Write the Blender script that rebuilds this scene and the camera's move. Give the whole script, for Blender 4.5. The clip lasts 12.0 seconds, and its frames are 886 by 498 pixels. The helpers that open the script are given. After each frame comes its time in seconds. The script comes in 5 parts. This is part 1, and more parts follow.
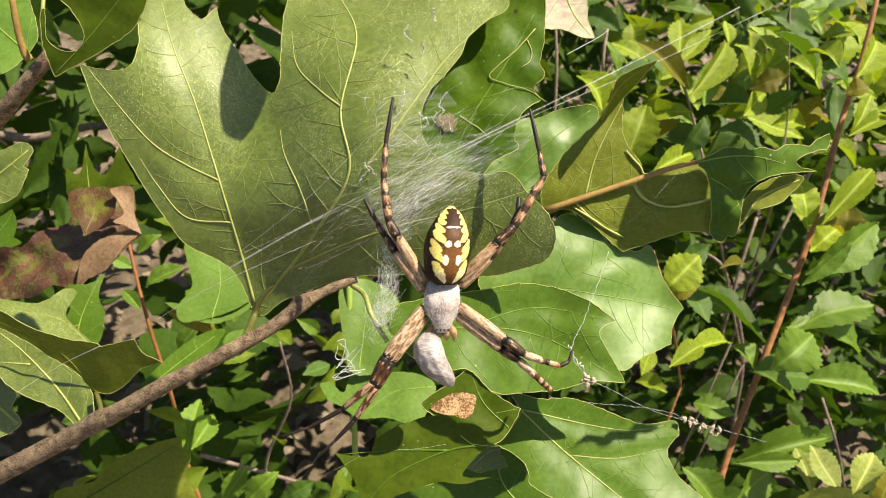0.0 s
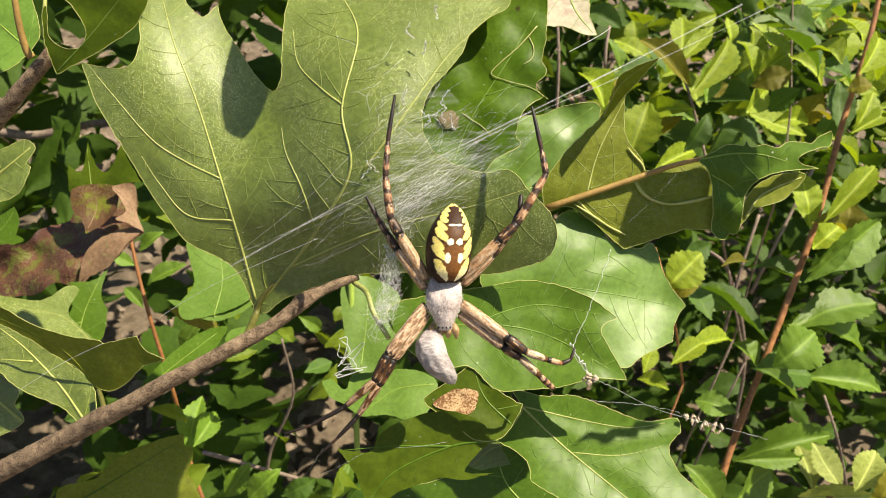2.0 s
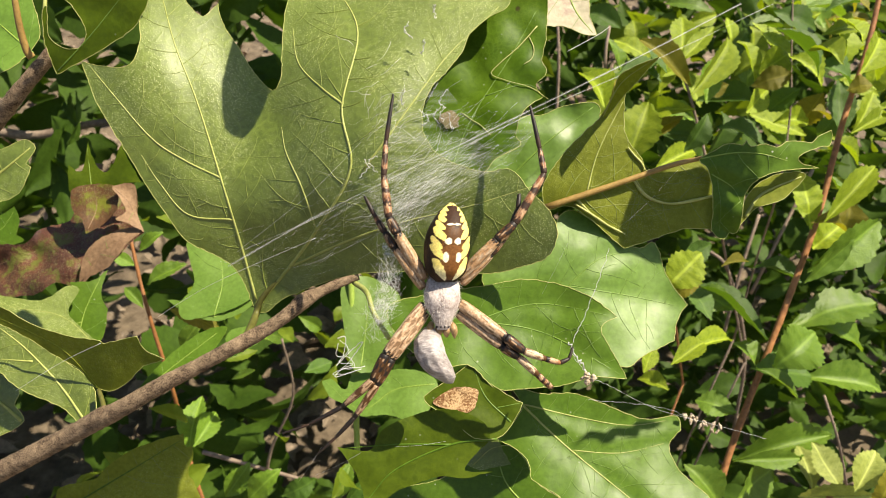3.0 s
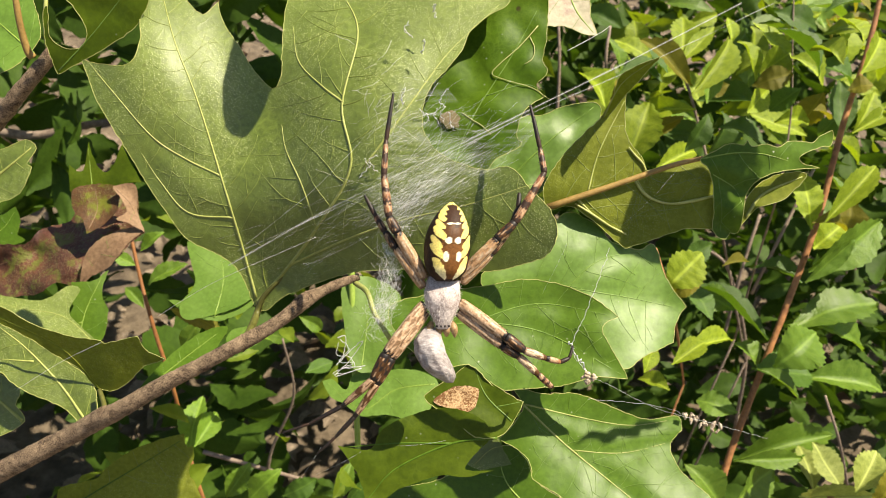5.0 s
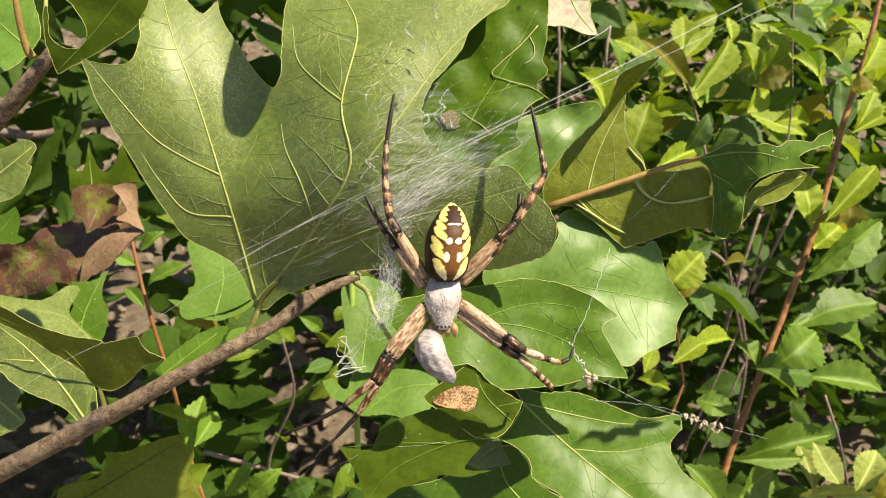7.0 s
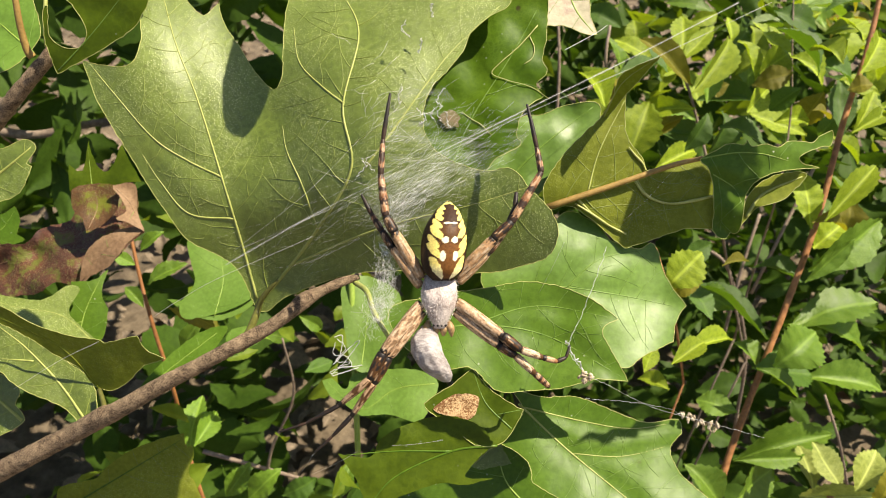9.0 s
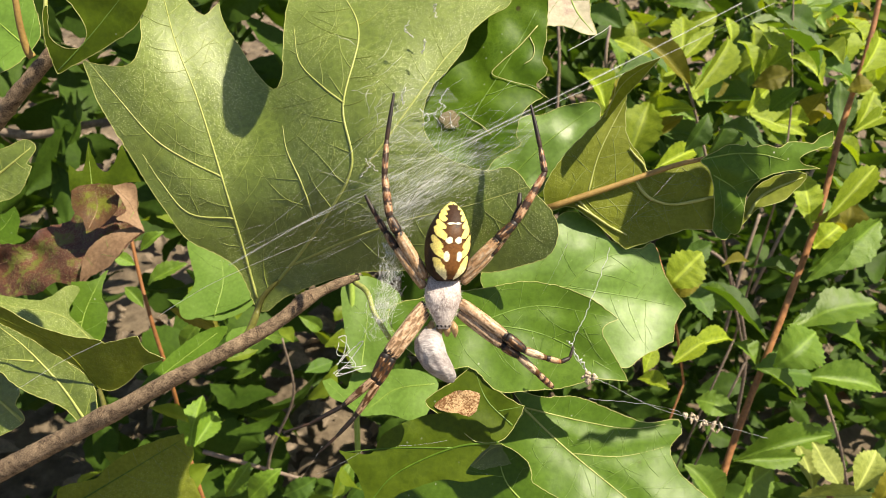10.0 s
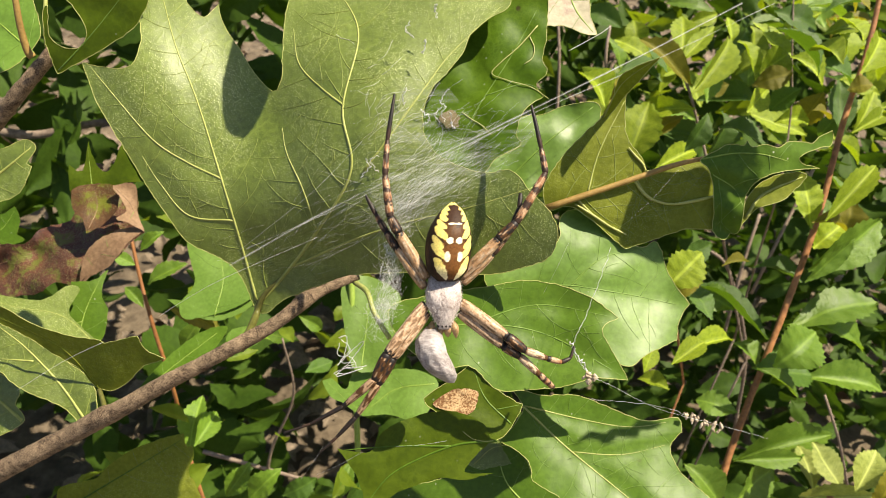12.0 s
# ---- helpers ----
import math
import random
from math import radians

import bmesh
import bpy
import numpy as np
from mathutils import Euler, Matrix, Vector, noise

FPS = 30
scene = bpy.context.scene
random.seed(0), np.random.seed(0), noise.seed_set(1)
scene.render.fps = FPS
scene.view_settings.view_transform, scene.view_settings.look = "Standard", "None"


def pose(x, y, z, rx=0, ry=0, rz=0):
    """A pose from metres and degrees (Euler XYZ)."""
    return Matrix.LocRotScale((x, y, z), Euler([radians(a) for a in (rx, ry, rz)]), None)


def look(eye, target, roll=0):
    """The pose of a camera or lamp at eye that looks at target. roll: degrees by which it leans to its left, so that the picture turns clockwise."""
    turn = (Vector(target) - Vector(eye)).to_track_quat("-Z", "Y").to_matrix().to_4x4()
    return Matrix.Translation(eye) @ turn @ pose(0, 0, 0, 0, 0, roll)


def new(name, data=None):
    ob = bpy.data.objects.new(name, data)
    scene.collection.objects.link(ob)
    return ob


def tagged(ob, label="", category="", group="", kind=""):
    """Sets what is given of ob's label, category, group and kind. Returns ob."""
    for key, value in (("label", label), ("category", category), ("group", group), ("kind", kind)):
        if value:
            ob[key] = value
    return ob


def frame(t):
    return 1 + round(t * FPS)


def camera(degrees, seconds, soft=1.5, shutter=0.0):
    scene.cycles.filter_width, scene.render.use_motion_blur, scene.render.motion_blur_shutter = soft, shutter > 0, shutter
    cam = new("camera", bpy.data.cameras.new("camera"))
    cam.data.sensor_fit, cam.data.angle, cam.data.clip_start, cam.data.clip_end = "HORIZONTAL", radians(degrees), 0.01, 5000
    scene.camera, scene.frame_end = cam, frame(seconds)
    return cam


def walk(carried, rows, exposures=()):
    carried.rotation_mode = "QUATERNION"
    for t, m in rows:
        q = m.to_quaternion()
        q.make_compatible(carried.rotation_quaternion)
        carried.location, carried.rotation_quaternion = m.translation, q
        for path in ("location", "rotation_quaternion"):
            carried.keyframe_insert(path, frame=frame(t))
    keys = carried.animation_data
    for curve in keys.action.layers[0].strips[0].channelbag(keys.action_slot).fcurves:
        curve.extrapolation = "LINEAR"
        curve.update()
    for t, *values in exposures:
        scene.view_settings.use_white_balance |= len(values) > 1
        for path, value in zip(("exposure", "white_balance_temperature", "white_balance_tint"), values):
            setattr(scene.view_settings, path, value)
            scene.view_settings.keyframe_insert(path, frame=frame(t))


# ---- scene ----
from mathutils import geometry

# The web's plane stands 0.1358 m before the eye. Places in the thicket are given on the web's own grid, in tenths of a
# millimetre (u to the right, v down), as sighted from the eye, and by their depth before the eye in metres.
D = 0.1358
cam = camera(60, 12.0, soft=1.0)
cam.data.dof.use_dof, cam.data.dof.focus_distance, cam.data.dof.aperture_fstop = True, 0.148, 58
AXIS = pose(0, 0, 0.62, 90 - 35, 0, 0)
F = 1358.0


def turned(dx, dy):
    return AXIS @ pose(0, 0, 0, math.degrees(dy / F), math.degrees(dx / F), 0)


DRIFT = [(0.0, -4.6, 4.6), (0.5, -3.1, 0.8), (1.0, -2.3, 0.4), (1.5, -1.5, 0.0), (3.0, -1.2, 0.0), (5.0, 0.0, 0.0), (7.0, 0.0, -0.4),
         (9.0, -0.4, -0.8), (10.5, -0.4, -0.4), (12.0, -0.4, -0.6)]
walk(cam, [(t, turned(dx, dy)) for t, dx, dy in DRIFT], exposures=[(0.0, 0.90, 7350, 10), (12.0, 0.90, 7350, 10)])


def spot(u, v, d=D):
    k = d / D * 1e-4
    return AXIS @ Vector(((u - 784) * k, (441 - v) * k, -d))


def shift(dx, dy, d=D):
    k = d / D * 1e-4
    return AXIS.to_3x3() @ Vector((dx * k, -dy * k, 0))


# ---- light ----
TO_SUN = Vector((0.52, -0.02, 0.85)).normalized()
sun = new("sun", bpy.data.lights.new("sun", "SUN"))
sun.data.energy, sun.data.angle, sun.data.color = 5.0, radians(0.53), (1.0, 0.94, 0.82)
sun.matrix_world = look(TO_SUN * 20, (0, 0, 0))
world = bpy.data.worlds.new("sky")
scene.world = world
world.use_nodes = True
sky = world.node_tree.nodes.new("ShaderNodeTexSky")
sky.sky_type, sky.sun_disc = "NISHITA", False
sky.sun_elevation, sky.sun_rotation = math.asin(TO_SUN.z), math.atan2(TO_SUN.x, TO_SUN.y)
world.node_tree.links.new(sky.outputs[0], world.node_tree.nodes["Background"].inputs[0])
world.node_tree.nodes["Background"].inputs[1].default_value = 0.074


# ---- materials ----
def node(nt, kind, **ins):
    n = nt.nodes.new(kind)
    for key, value in ins.items():
        socket = n.inputs[key.replace("_", " ")]
        if isinstance(value, bpy.types.NodeSocket):
            nt.links.new(value, socket)
        else:
            socket.default_value = value
    return n


def rgb(c):
    return (c[0], c[1], c[2], 1.0)


def mix(nt, fac, a, b, how="MIX"):
    n = nt.nodes.new("ShaderNodeMix")
    n.data_type, n.blend_type = "RGBA", how
    for socket, value in ((n.inputs[0], fac), (n.inputs[6], a), (n.inputs[7], b)):
        if isinstance(value, bpy.types.NodeSocket):
            nt.links.new(value, socket)
        else:
            socket.default_value = value
    return n.outputs[2]


def ramp(nt, fac, low, high):
    n = nt.nodes.new("ShaderNodeMapRange")
    nt.links.new(fac, n.inputs[0])
    n.inputs[1].default_value, n.inputs[2].default_value = low, high
    return n.outputs[0]


def noise_tex(nt, where, scale, detail=3.0, rough=0.55):
    n = node(nt, "ShaderNodeTexNoise", Vector=where, Scale=scale, Detail=detail, Roughness=rough)
    return n.outputs[0]


def fresh(name):
    m = bpy.data.materials.new(name)
    m.use_nodes = True
    nt = m.node_tree
    where = nt.nodes.new("ShaderNodeTexCoord").outputs["Object"]
    return m, nt, nt.nodes["Principled BSDF"], nt.nodes["Material Output"], where


def times(nt, a, b):
    n = nt.nodes.new("ShaderNodeMath")
    n.operation = "MULTIPLY"
    for socket, value in zip(n.inputs, (a, b)):
        if isinstance(value, bpy.types.NodeSocket):
            nt.links.new(value, socket)
        else:
            socket.default_value = value
    return n.outputs[0]


def leaf_material(name, dark, light, through_light, rough=0.45, thru=0.4, speck=0.0, net=0.35, cell=700.0, blemish=0.3, vary=0.25,
                  size=1.0, gloss=0.5, rough_up=0.45, ribs=0.0, patches=None, dust=0.0, swell=0.25):
    """A leaf's blade: mottled, with a fine net of veins, hairs or grain on the under side, freckles, and light that shines through."""
    m, nt, bsdf, out, where = fresh(name)
    broad = noise_tex(nt, where, 45 * size, 3)
    fine = noise_tex(nt, where, 900 * size, 4)
    base = mix(nt, ramp(nt, broad, 0.3, 0.7), rgb(dark), rgb(light))
    base = mix(nt, 0.35, base, mix(nt, ramp(nt, fine, 0.3, 0.7), rgb([c * 0.6 for c in dark]), rgb([min(1, c * 1.3) for c in light])))
    lighter = rgb([min(1, c * 1.4 + d) for c, d in zip(light, (0.03, 0.03, 0.008))])
    warp = nt.nodes.new("ShaderNodeTexNoise")
    nt.links.new(where, warp.inputs["Vector"])
    warp.inputs["Scale"].default_value = 260 * size
    push = nt.nodes.new("ShaderNodeVectorMath")
    push.operation = "SCALE"
    nt.links.new(warp.outputs["Color"], push.inputs[0])
    push.inputs["Scale"].default_value = 0.0035 / size
    bent = nt.nodes.new("ShaderNodeVectorMath")
    nt.links.new(where, bent.inputs[0])
    nt.links.new(push.outputs[0], bent.inputs[1])
    cells = node(nt, "ShaderNodeTexVoronoi", Vector=bent.outputs[0], Scale=cell * size)
    cells.feature = "DISTANCE_TO_EDGE"
    lines = ramp(nt, cells.outputs["Distance"], 0.12, 0.0)
    faint = times(nt, lines, ramp(nt, noise_tex(nt, where, 120 * size, 2), 0.4, 0.65))
    base = mix(nt, times(nt, faint, net * 0.6), base, lighter)
    if ribs:
        parts = node(nt, "ShaderNodeSeparateXYZ", Vector=where)
        side = nt.nodes.new("ShaderNodeMath")
        side.operation = "ABSOLUTE"
        nt.links.new(parts.outputs[1], side.inputs[0])
        ahead = nt.nodes.new("ShaderNodeMath")
        ahead.operation = "MULTIPLY_ADD"
        nt.links.new(side.outputs[0], ahead.inputs[0])
        ahead.inputs[1].default_value = -1.1
        nt.links.new(parts.outputs[0], ahead.inputs[2])
        wave = nt.nodes.new("ShaderNodeMath")
        wave.operation = "SINE"
        nt.links.new(times(nt, ahead.outputs[0], 52.0), wave.inputs[0])
        rib = ramp(nt, wave.outputs[0], 0.86, 1.0)
        spine = ramp(nt, side.outputs[0], 0.016, 0.006)
        base = mix(nt, times(nt, rib, ribs * 0.22), base, lighter)
        base = mix(nt, times(nt, spine, ribs), base, lighter)
        lines = mix(nt, 0.3, lines, wave.outputs[0])
    if speck:
        hairs = node(nt, "ShaderNodeTexVoronoi", Vector=where, Scale=4200.0)
        apart = node(nt, "ShaderNodeSeparateColor", Color=hairs.outputs["Color"]).outputs[0]
        tuft = times(nt, ramp(nt, hairs.outputs["Distance"], 0.44, 0.2), ramp(nt, apart, 0.3, 0.6))
        amount = times(nt, times(nt, tuft, ramp(nt, noise_tex(nt, where, 75, 3), 0.38, 0.58)), speck)
        base = mix(nt, amount, base, (0.56, 0.62, 0.26, 1))
        grain = mix(nt, 0.45, mix(nt, 0.5, fine, lines), tuft)
    if blemish:
        dots = node(nt, "ShaderNodeTexVoronoi", Vector=where, Scale=190 * size)
        some = times(nt, ramp(nt, dots.outputs["Distance"], 0.12, 0.07), ramp(nt, noise_tex(nt, where, 90 * size, 2), 0.52, 0.62))
        base = mix(nt, times(nt, some, blemish), base, (0.06, 0.035, 0.012, 1))
    if dust:
        flecks = node(nt, "ShaderNodeTexVoronoi", Vector=where, Scale=420.0)
        few = times(nt, ramp(nt, flecks.outputs["Distance"], 0.10, 0.05), ramp(nt, noise_tex(nt, where, 150, 2), 0.5, 0.6))
        base = mix(nt, times(nt, few, dust), base, (0.62, 0.66, 0.45, 1))
    if patches:
        base = mix(nt, ramp(nt, noise_tex(nt, where, 95 * size, 6, 0.72), 0.51, 0.60), base, rgb(patches))
    tone = nt.nodes.new("ShaderNodeHueSaturation")
    nt.links.new(base, tone.inputs["Color"])
    rand = nt.nodes.new("ShaderNodeObjectInfo").outputs["Random"]
    span = nt.nodes.new("ShaderNodeMapRange")
    nt.links.new(rand, span.inputs[0])
    span.inputs[3].default_value, span.inputs[4].default_value = 1 - vary, 1 + vary
    nt.links.new(span.outputs[0], tone.inputs["Value"])
    nt.links.new(tone.outputs[0], bsdf.inputs["Base Color"])
    bsdf.inputs["Specular IOR Level"].default_value = gloss
    rougher = nt.nodes.new("ShaderNodeMapRange")
    nt.links.new(broad, rougher.inputs[0])
    rougher.inputs[3].default_value, rougher.inputs[4].default_value = rough - 0.10, rough + 0.14
    nt.links.new(rougher.outputs[0], bsdf.inputs["Roughness"])
    bump = node(nt, "ShaderNodeBump", Strength=rough_up, Distance=0.0002, Height=grain if speck else mix(nt, 0.85, lines, fine))
    bump2 = node(nt, "ShaderNodeBump", Strength=swell, Distance=0.0010, Height=noise_tex(nt, where, 130 * size, 2), Normal=bump.outputs[0])
    nt.links.new(bump2.outputs[0], bsdf.inputs["Normal"])
    glow = node(nt, "ShaderNodeBsdfTranslucent", Color=mix(nt, 0.5, tone.outputs[0], rgb(through_light)))
    both = node(nt, "ShaderNodeMixShader", Fac=thru)
    nt.links.new(bsdf.outputs[0], both.inputs[1])
    nt.links.new(glow.outputs[0], both.inputs[2])
    nt.links.new(both.outputs[0], out.inputs["Surface"])
    return m


def plain_material(name, dark, light, rough=0.7, scale=400.0, bump_depth=0.0002, stretch=(1, 1, 1), thru=0.0, lo=0.35, hi=0.65, gloss=0.4):
    m, nt, bsdf, out, where = fresh(name)
    mapped = node(nt, "ShaderNodeMapping", Vector=where, Scale=stretch).outputs[0]
    broad, fine = noise_tex(nt, mapped, scale * 0.15, 3), noise_tex(nt, mapped, scale, 5, 0.65)
    both = mix(nt, 0.6, broad, fine)
    base = mix(nt, ramp(nt, both, lo, hi), rgb(dark), rgb(light))
    nt.links.new(base, bsdf.inputs["Base Color"])
    bsdf.inputs["Roughness"].default_value = rough
    bsdf.inputs["Specular IOR Level"].default_value = gloss
    bump = node(nt, "ShaderNodeBump", Strength=0.6, Distance=bump_depth, Height=fine)
    nt.links.new(bump.outputs[0], bsdf.inputs["Normal"])
    if thru:
        glow = node(nt, "ShaderNodeBsdfTranslucent", Color=base)
        join = node(nt, "ShaderNodeMixShader", Fac=thru)
        nt.links.new(bsdf.outputs[0], join.inputs[1])
        nt.links.new(glow.outputs[0], join.inputs[2])
        nt.links.new(join.outputs[0], out.inputs["Surface"])
    return m


def tinted_material(name, rough=0.5, scale=3000.0, spread=0.35, bump_depth=0.00006, gloss=0.5):
    """Reads the markings that the mesh carries as its 'tint'."""
    m, nt, bsdf, out, where = fresh(name)
    tint = nt.nodes.new("ShaderNodeAttribute")
    tint.attribute_name = "tint"
    fine = noise_tex(nt, where, scale, 4, 0.6)
    value = nt.nodes.new("ShaderNodeMapRange")
    nt.links.new(fine, value.inputs[0])
    value.inputs[1].default_value, value.inputs[2].default_value = 0.3, 0.7
    value.inputs[3].default_value, value.inputs[4].default_value = 1 - spread, 1 + spread
    tone = node(nt, "ShaderNodeHueSaturation", Color=tint.outputs["Color"], Value=value.outputs[0])
    nt.links.new(tone.outputs[0], bsdf.inputs["Base Color"])
    bsdf.inputs["Roughness"].default_value = rough
    bsdf.inputs["Specular IOR Level"].default_value = gloss
    bump = node(nt, "ShaderNodeBump", Strength=0.5, Distance=bump_depth, Height=fine)
    nt.links.new(bump.outputs[0], bsdf.inputs["Normal"])
    return m


OAK_UNDER = leaf_material("oak_under", (0.085, 0.125, 0.011), (0.16, 0.215, 0.030), (0.28, 0.36, 0.004), 0.46, 0.18, speck=1.0, net=0.5, cell=330.0, gloss=0.95, rough_up=0.35, vary=0.1, swell=0.14)
OAK_OLIVE = leaf_material("oak_olive", (0.18, 0.22, 0.018), (0.29, 0.33, 0.038), (0.36, 0.40, 0.004), 0.5, 0.40, speck=0.5, net=0.3, gloss=0.25, rough_up=0.5, vary=0.1, swell=0.3)
OAK_TOP = leaf_material("oak_top", (0.065, 0.145, 0.008), (0.115, 0.215, 0.018), (0.26, 0.36, 0.005), 0.42, 0.30, net=0.35, cell=1100.0, gloss=0.36, rough_up=0.16, vary=0.15, blemish=0.3, dust=1.0)
OAK_PALE = leaf_material("oak_pale", (0.11, 0.22, 0.025), (0.18, 0.31, 0.05), (0.30, 0.42, 0.02), 0.42, 0.35, net=0.2, gloss=0.6, rough_up=0.15, vary=0.15, blemish=0.1, dust=0.5)
OAK_THIN = leaf_material("oak_thin", (0.06, 0.105, 0.004), (0.115, 0.17, 0.008), (0.26, 0.335, 0.003), 0.5, 0.38, net=0.45, dust=0.4, blemish=0.7, gloss=0.25, rough_up=0.2, vary=0.1)
OAK_GLOW = leaf_material("oak_glow", (0.045, 0.11, 0.006), (0.11, 0.20, 0.012), (0.30, 0.42, 0.004), 0.46, 0.42, net=0.5, cell=1000.0, gloss=0.2, rough_up=0.16, vary=0.1, blemish=0.9, dust=0.5)
OAK_DEAD = leaf_material("oak_dead", (0.026, 0.010, 0.007), (0.19, 0.066, 0.036), (0.20, 0.07, 0.02), 0.55, 0.2, speck=0.55, size=2.0, net=0.6, cell=210.0, blemish=0.8, rough_up=1.0, patches=(0.17, 0.18, 0.028), swell=0.7)
OAK_SCORCHED = leaf_material("oak_scorched", (0.09, 0.04, 0.014), (0.20, 0.09, 0.03), (0.20, 0.12, 0.02), 0.6, 0.3, speck=0.6, net=0.4, blemish=0.9, rough_up=0.8, patches=(0.22, 0.24, 0.02))
OAK_SERE = leaf_material("oak_sere", (0.20, 0.11, 0.055), (0.40, 0.255, 0.145), (0.30, 0.12, 0.04), 0.7, 0.2, net=0.5, blemish=0.0, rough_up=0.9)
OAK_BLUSH = leaf_material("oak_blush", (0.45, 0.44, 0.25), (0.66, 0.58, 0.42), (0.4, 0.3, 0.1), 0.55, 0.3, net=0.3, blemish=0.4, patches=(0.46, 0.32, 0.25))
VEIN = plain_material("vein", (0.24, 0.275, 0.06), (0.39, 0.41, 0.13), 0.5, 1500, 0.00004)
VEIN_FINE = plain_material("vein_fine", (0.17, 0.215, 0.04), (0.27, 0.31, 0.075), 0.5, 1500, 0.00004)
PETIOLE = plain_material("petiole", (0.06, 0.06, 0.012), (0.13, 0.13, 0.028), 0.55, 900, 0.00008)
VEIN_TOP = plain_material("vein_top", (0.18, 0.28, 0.035), (0.27, 0.37, 0.07), 0.45, 1500, 0.00004)
EDGE = plain_material("leaf_edge", (0.30, 0.33, 0.08), (0.46, 0.46, 0.16), 0.5, 1500, 0.00004)
VEIN_SOFT = plain_material("vein_soft", (0.10, 0.19, 0.022), (0.17, 0.27, 0.045), 0.45, 1500, 0.00004)
VEIN_SERE = plain_material("vein_sere", (0.12, 0.06, 0.03), (0.30, 0.19, 0.11), 0.6, 1500, 0.00004)
STALK = plain_material("stalk", (0.20, 0.12, 0.03), (0.36, 0.23, 0.07), 0.55, 1200, 0.00008)
BARK = plain_material("bark", (0.05, 0.028, 0.016), (0.42, 0.30, 0.19), 0.85, 3600, 0.0004, lo=0.40, hi=0.66)
SHRUB_BARK = plain_material("shrub_bark", (0.15, 0.058, 0.022), (0.42, 0.19, 0.075), 0.6, 300, 0.0004, lo=0.36, hi=0.62)
DRY_STEM = plain_material("dry_stem", (0.10, 0.07, 0.05), (0.30, 0.23, 0.18), 0.8, 300, 0.0004)
ORANGE_STEM = plain_material("orange_stem", (0.18, 0.07, 0.02), (0.31, 0.13, 0.042), 0.6, 500, 0.0002)
SHRUB_LEAF = leaf_material("shrub_leaf", (0.12, 0.20, 0.007), (0.32, 0.41, 0.027), (0.38, 0.52, 0.01), 0.5, 0.40, net=0.3, cell=60, size=1.0 / 3, blemish=0.2, ribs=0.7, gloss=0.4)
SHRUB_GREEN = leaf_material("shrub_green", (0.075, 0.165, 0.012), (0.16, 0.27, 0.028), (0.26, 0.42, 0.01), 0.45, 0.36, net=0.3, cell=60, size=1.0 / 3, blemish=0.2, ribs=0.6, gloss=0.5)
SHRUB_OLIVE = leaf_material("shrub_olive", (0.13, 0.13, 0.01), (0.22, 0.20, 0.02), (0.40, 0.36, 0.01), 0.5, 0.45, net=0.2, size=1.0 / 3, cell=60, ribs=0.6, gloss=0.4)
SHRUB_DEEP = leaf_material("shrub_deep", (0.045, 0.11, 0.012), (0.08, 0.16, 0.02), (0.16, 0.3, 0.006), 0.5, 0.35, net=0.3, size=1.0 / 3, cell=60, ribs=0.5, gloss=0.4)
# the thicket's deep shade is put into this darker green
SHRUB_SHADED = leaf_material("shrub_shaded", (0.030, 0.066, 0.008), (0.058, 0.115, 0.012), (0.10, 0.2, 0.004), 0.6, 0.30, net=0.3, size=0.4, gloss=0.2)
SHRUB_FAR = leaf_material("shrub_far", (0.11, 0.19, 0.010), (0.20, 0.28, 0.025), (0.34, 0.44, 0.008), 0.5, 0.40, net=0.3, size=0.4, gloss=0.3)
SHRUB_WORN = leaf_material("shrub_worn", (0.15, 0.20, 0.025), (0.31, 0.36, 0.085), (0.34, 0.36, 0.05), 0.6, 0.25, net=0.5, cell=60, size=1.0 / 3, ribs=0.9)
LITTER = leaf_material("litter", (0.09, 0.065, 0.042), (0.38, 0.30, 0.215), (0.2, 0.1, 0.03), 0.8, 0.15, net=0.2, size=0.3, vary=0.5)
SOIL = plain_material("soil", (0.05, 0.036, 0.022), (0.20, 0.155, 0.105), 0.95, 60, 0.006)
SILK = plain_material("silk", (0.72, 0.72, 0.72), (0.85, 0.85, 0.85), 0.35, 900, 0.00002, thru=0.35, gloss=0.8)
CRUMB = plain_material("crumb", (0.30, 0.22, 0.14), (0.60, 0.51, 0.40), 0.8, 2500, 0.0001)
MINE = plain_material("mine", (0.17, 0.075, 0.025), (0.47, 0.31, 0.16), 0.8, 2300, 0.0005, lo=0.45, hi=0.55)
CHITIN = tinted_material("chitin", 0.5, 2500, 0.25, 0.00012, 0.2)
LEG = tinted_material("leg", 0.5, 2600, 0.35, 0.00006, 0.4)
FUR = plain_material("fur", (0.30, 0.24, 0.22), (0.66, 0.58, 0.55), 0.55, 2300, 0.00018, stretch=(1.2, 0.9, 0.9), lo=0.38, hi=0.6)
WRAP = plain_material("wrap", (0.25, 0.21, 0.205), (0.58, 0.53, 0.52), 0.38, 1100, 0.0007, stretch=(0.5, 1.6, 1.2), thru=0.15, lo=0.38, hi=0.6)
BLACK = plain_material("spine", (0.012, 0.010, 0.009), (0.035, 0.028, 0.022), 0.4, 3000, 0.00003)
PALP = plain_material("palp", (0.22, 0.12, 0.05), (0.50, 0.35, 0.18), 0.5, 2600, 0.00005)

# ---- builders ----
ORIGIN = {}
SHEETS = {}


def place(ob, parent, origin):
    """Set ob at a world place, under its parent if it has one."""
    ORIGIN[ob] = Vector(origin)
    if parent:
        ob.parent = parent
        ob.location = Vector(origin) - ORIGIN[parent]
    else:
        ob.location = origin
    return ob


def thing(name, origin, label, category, group="", kind=""):
    return tagged(place(new(name), None, origin), label, category, group, kind)


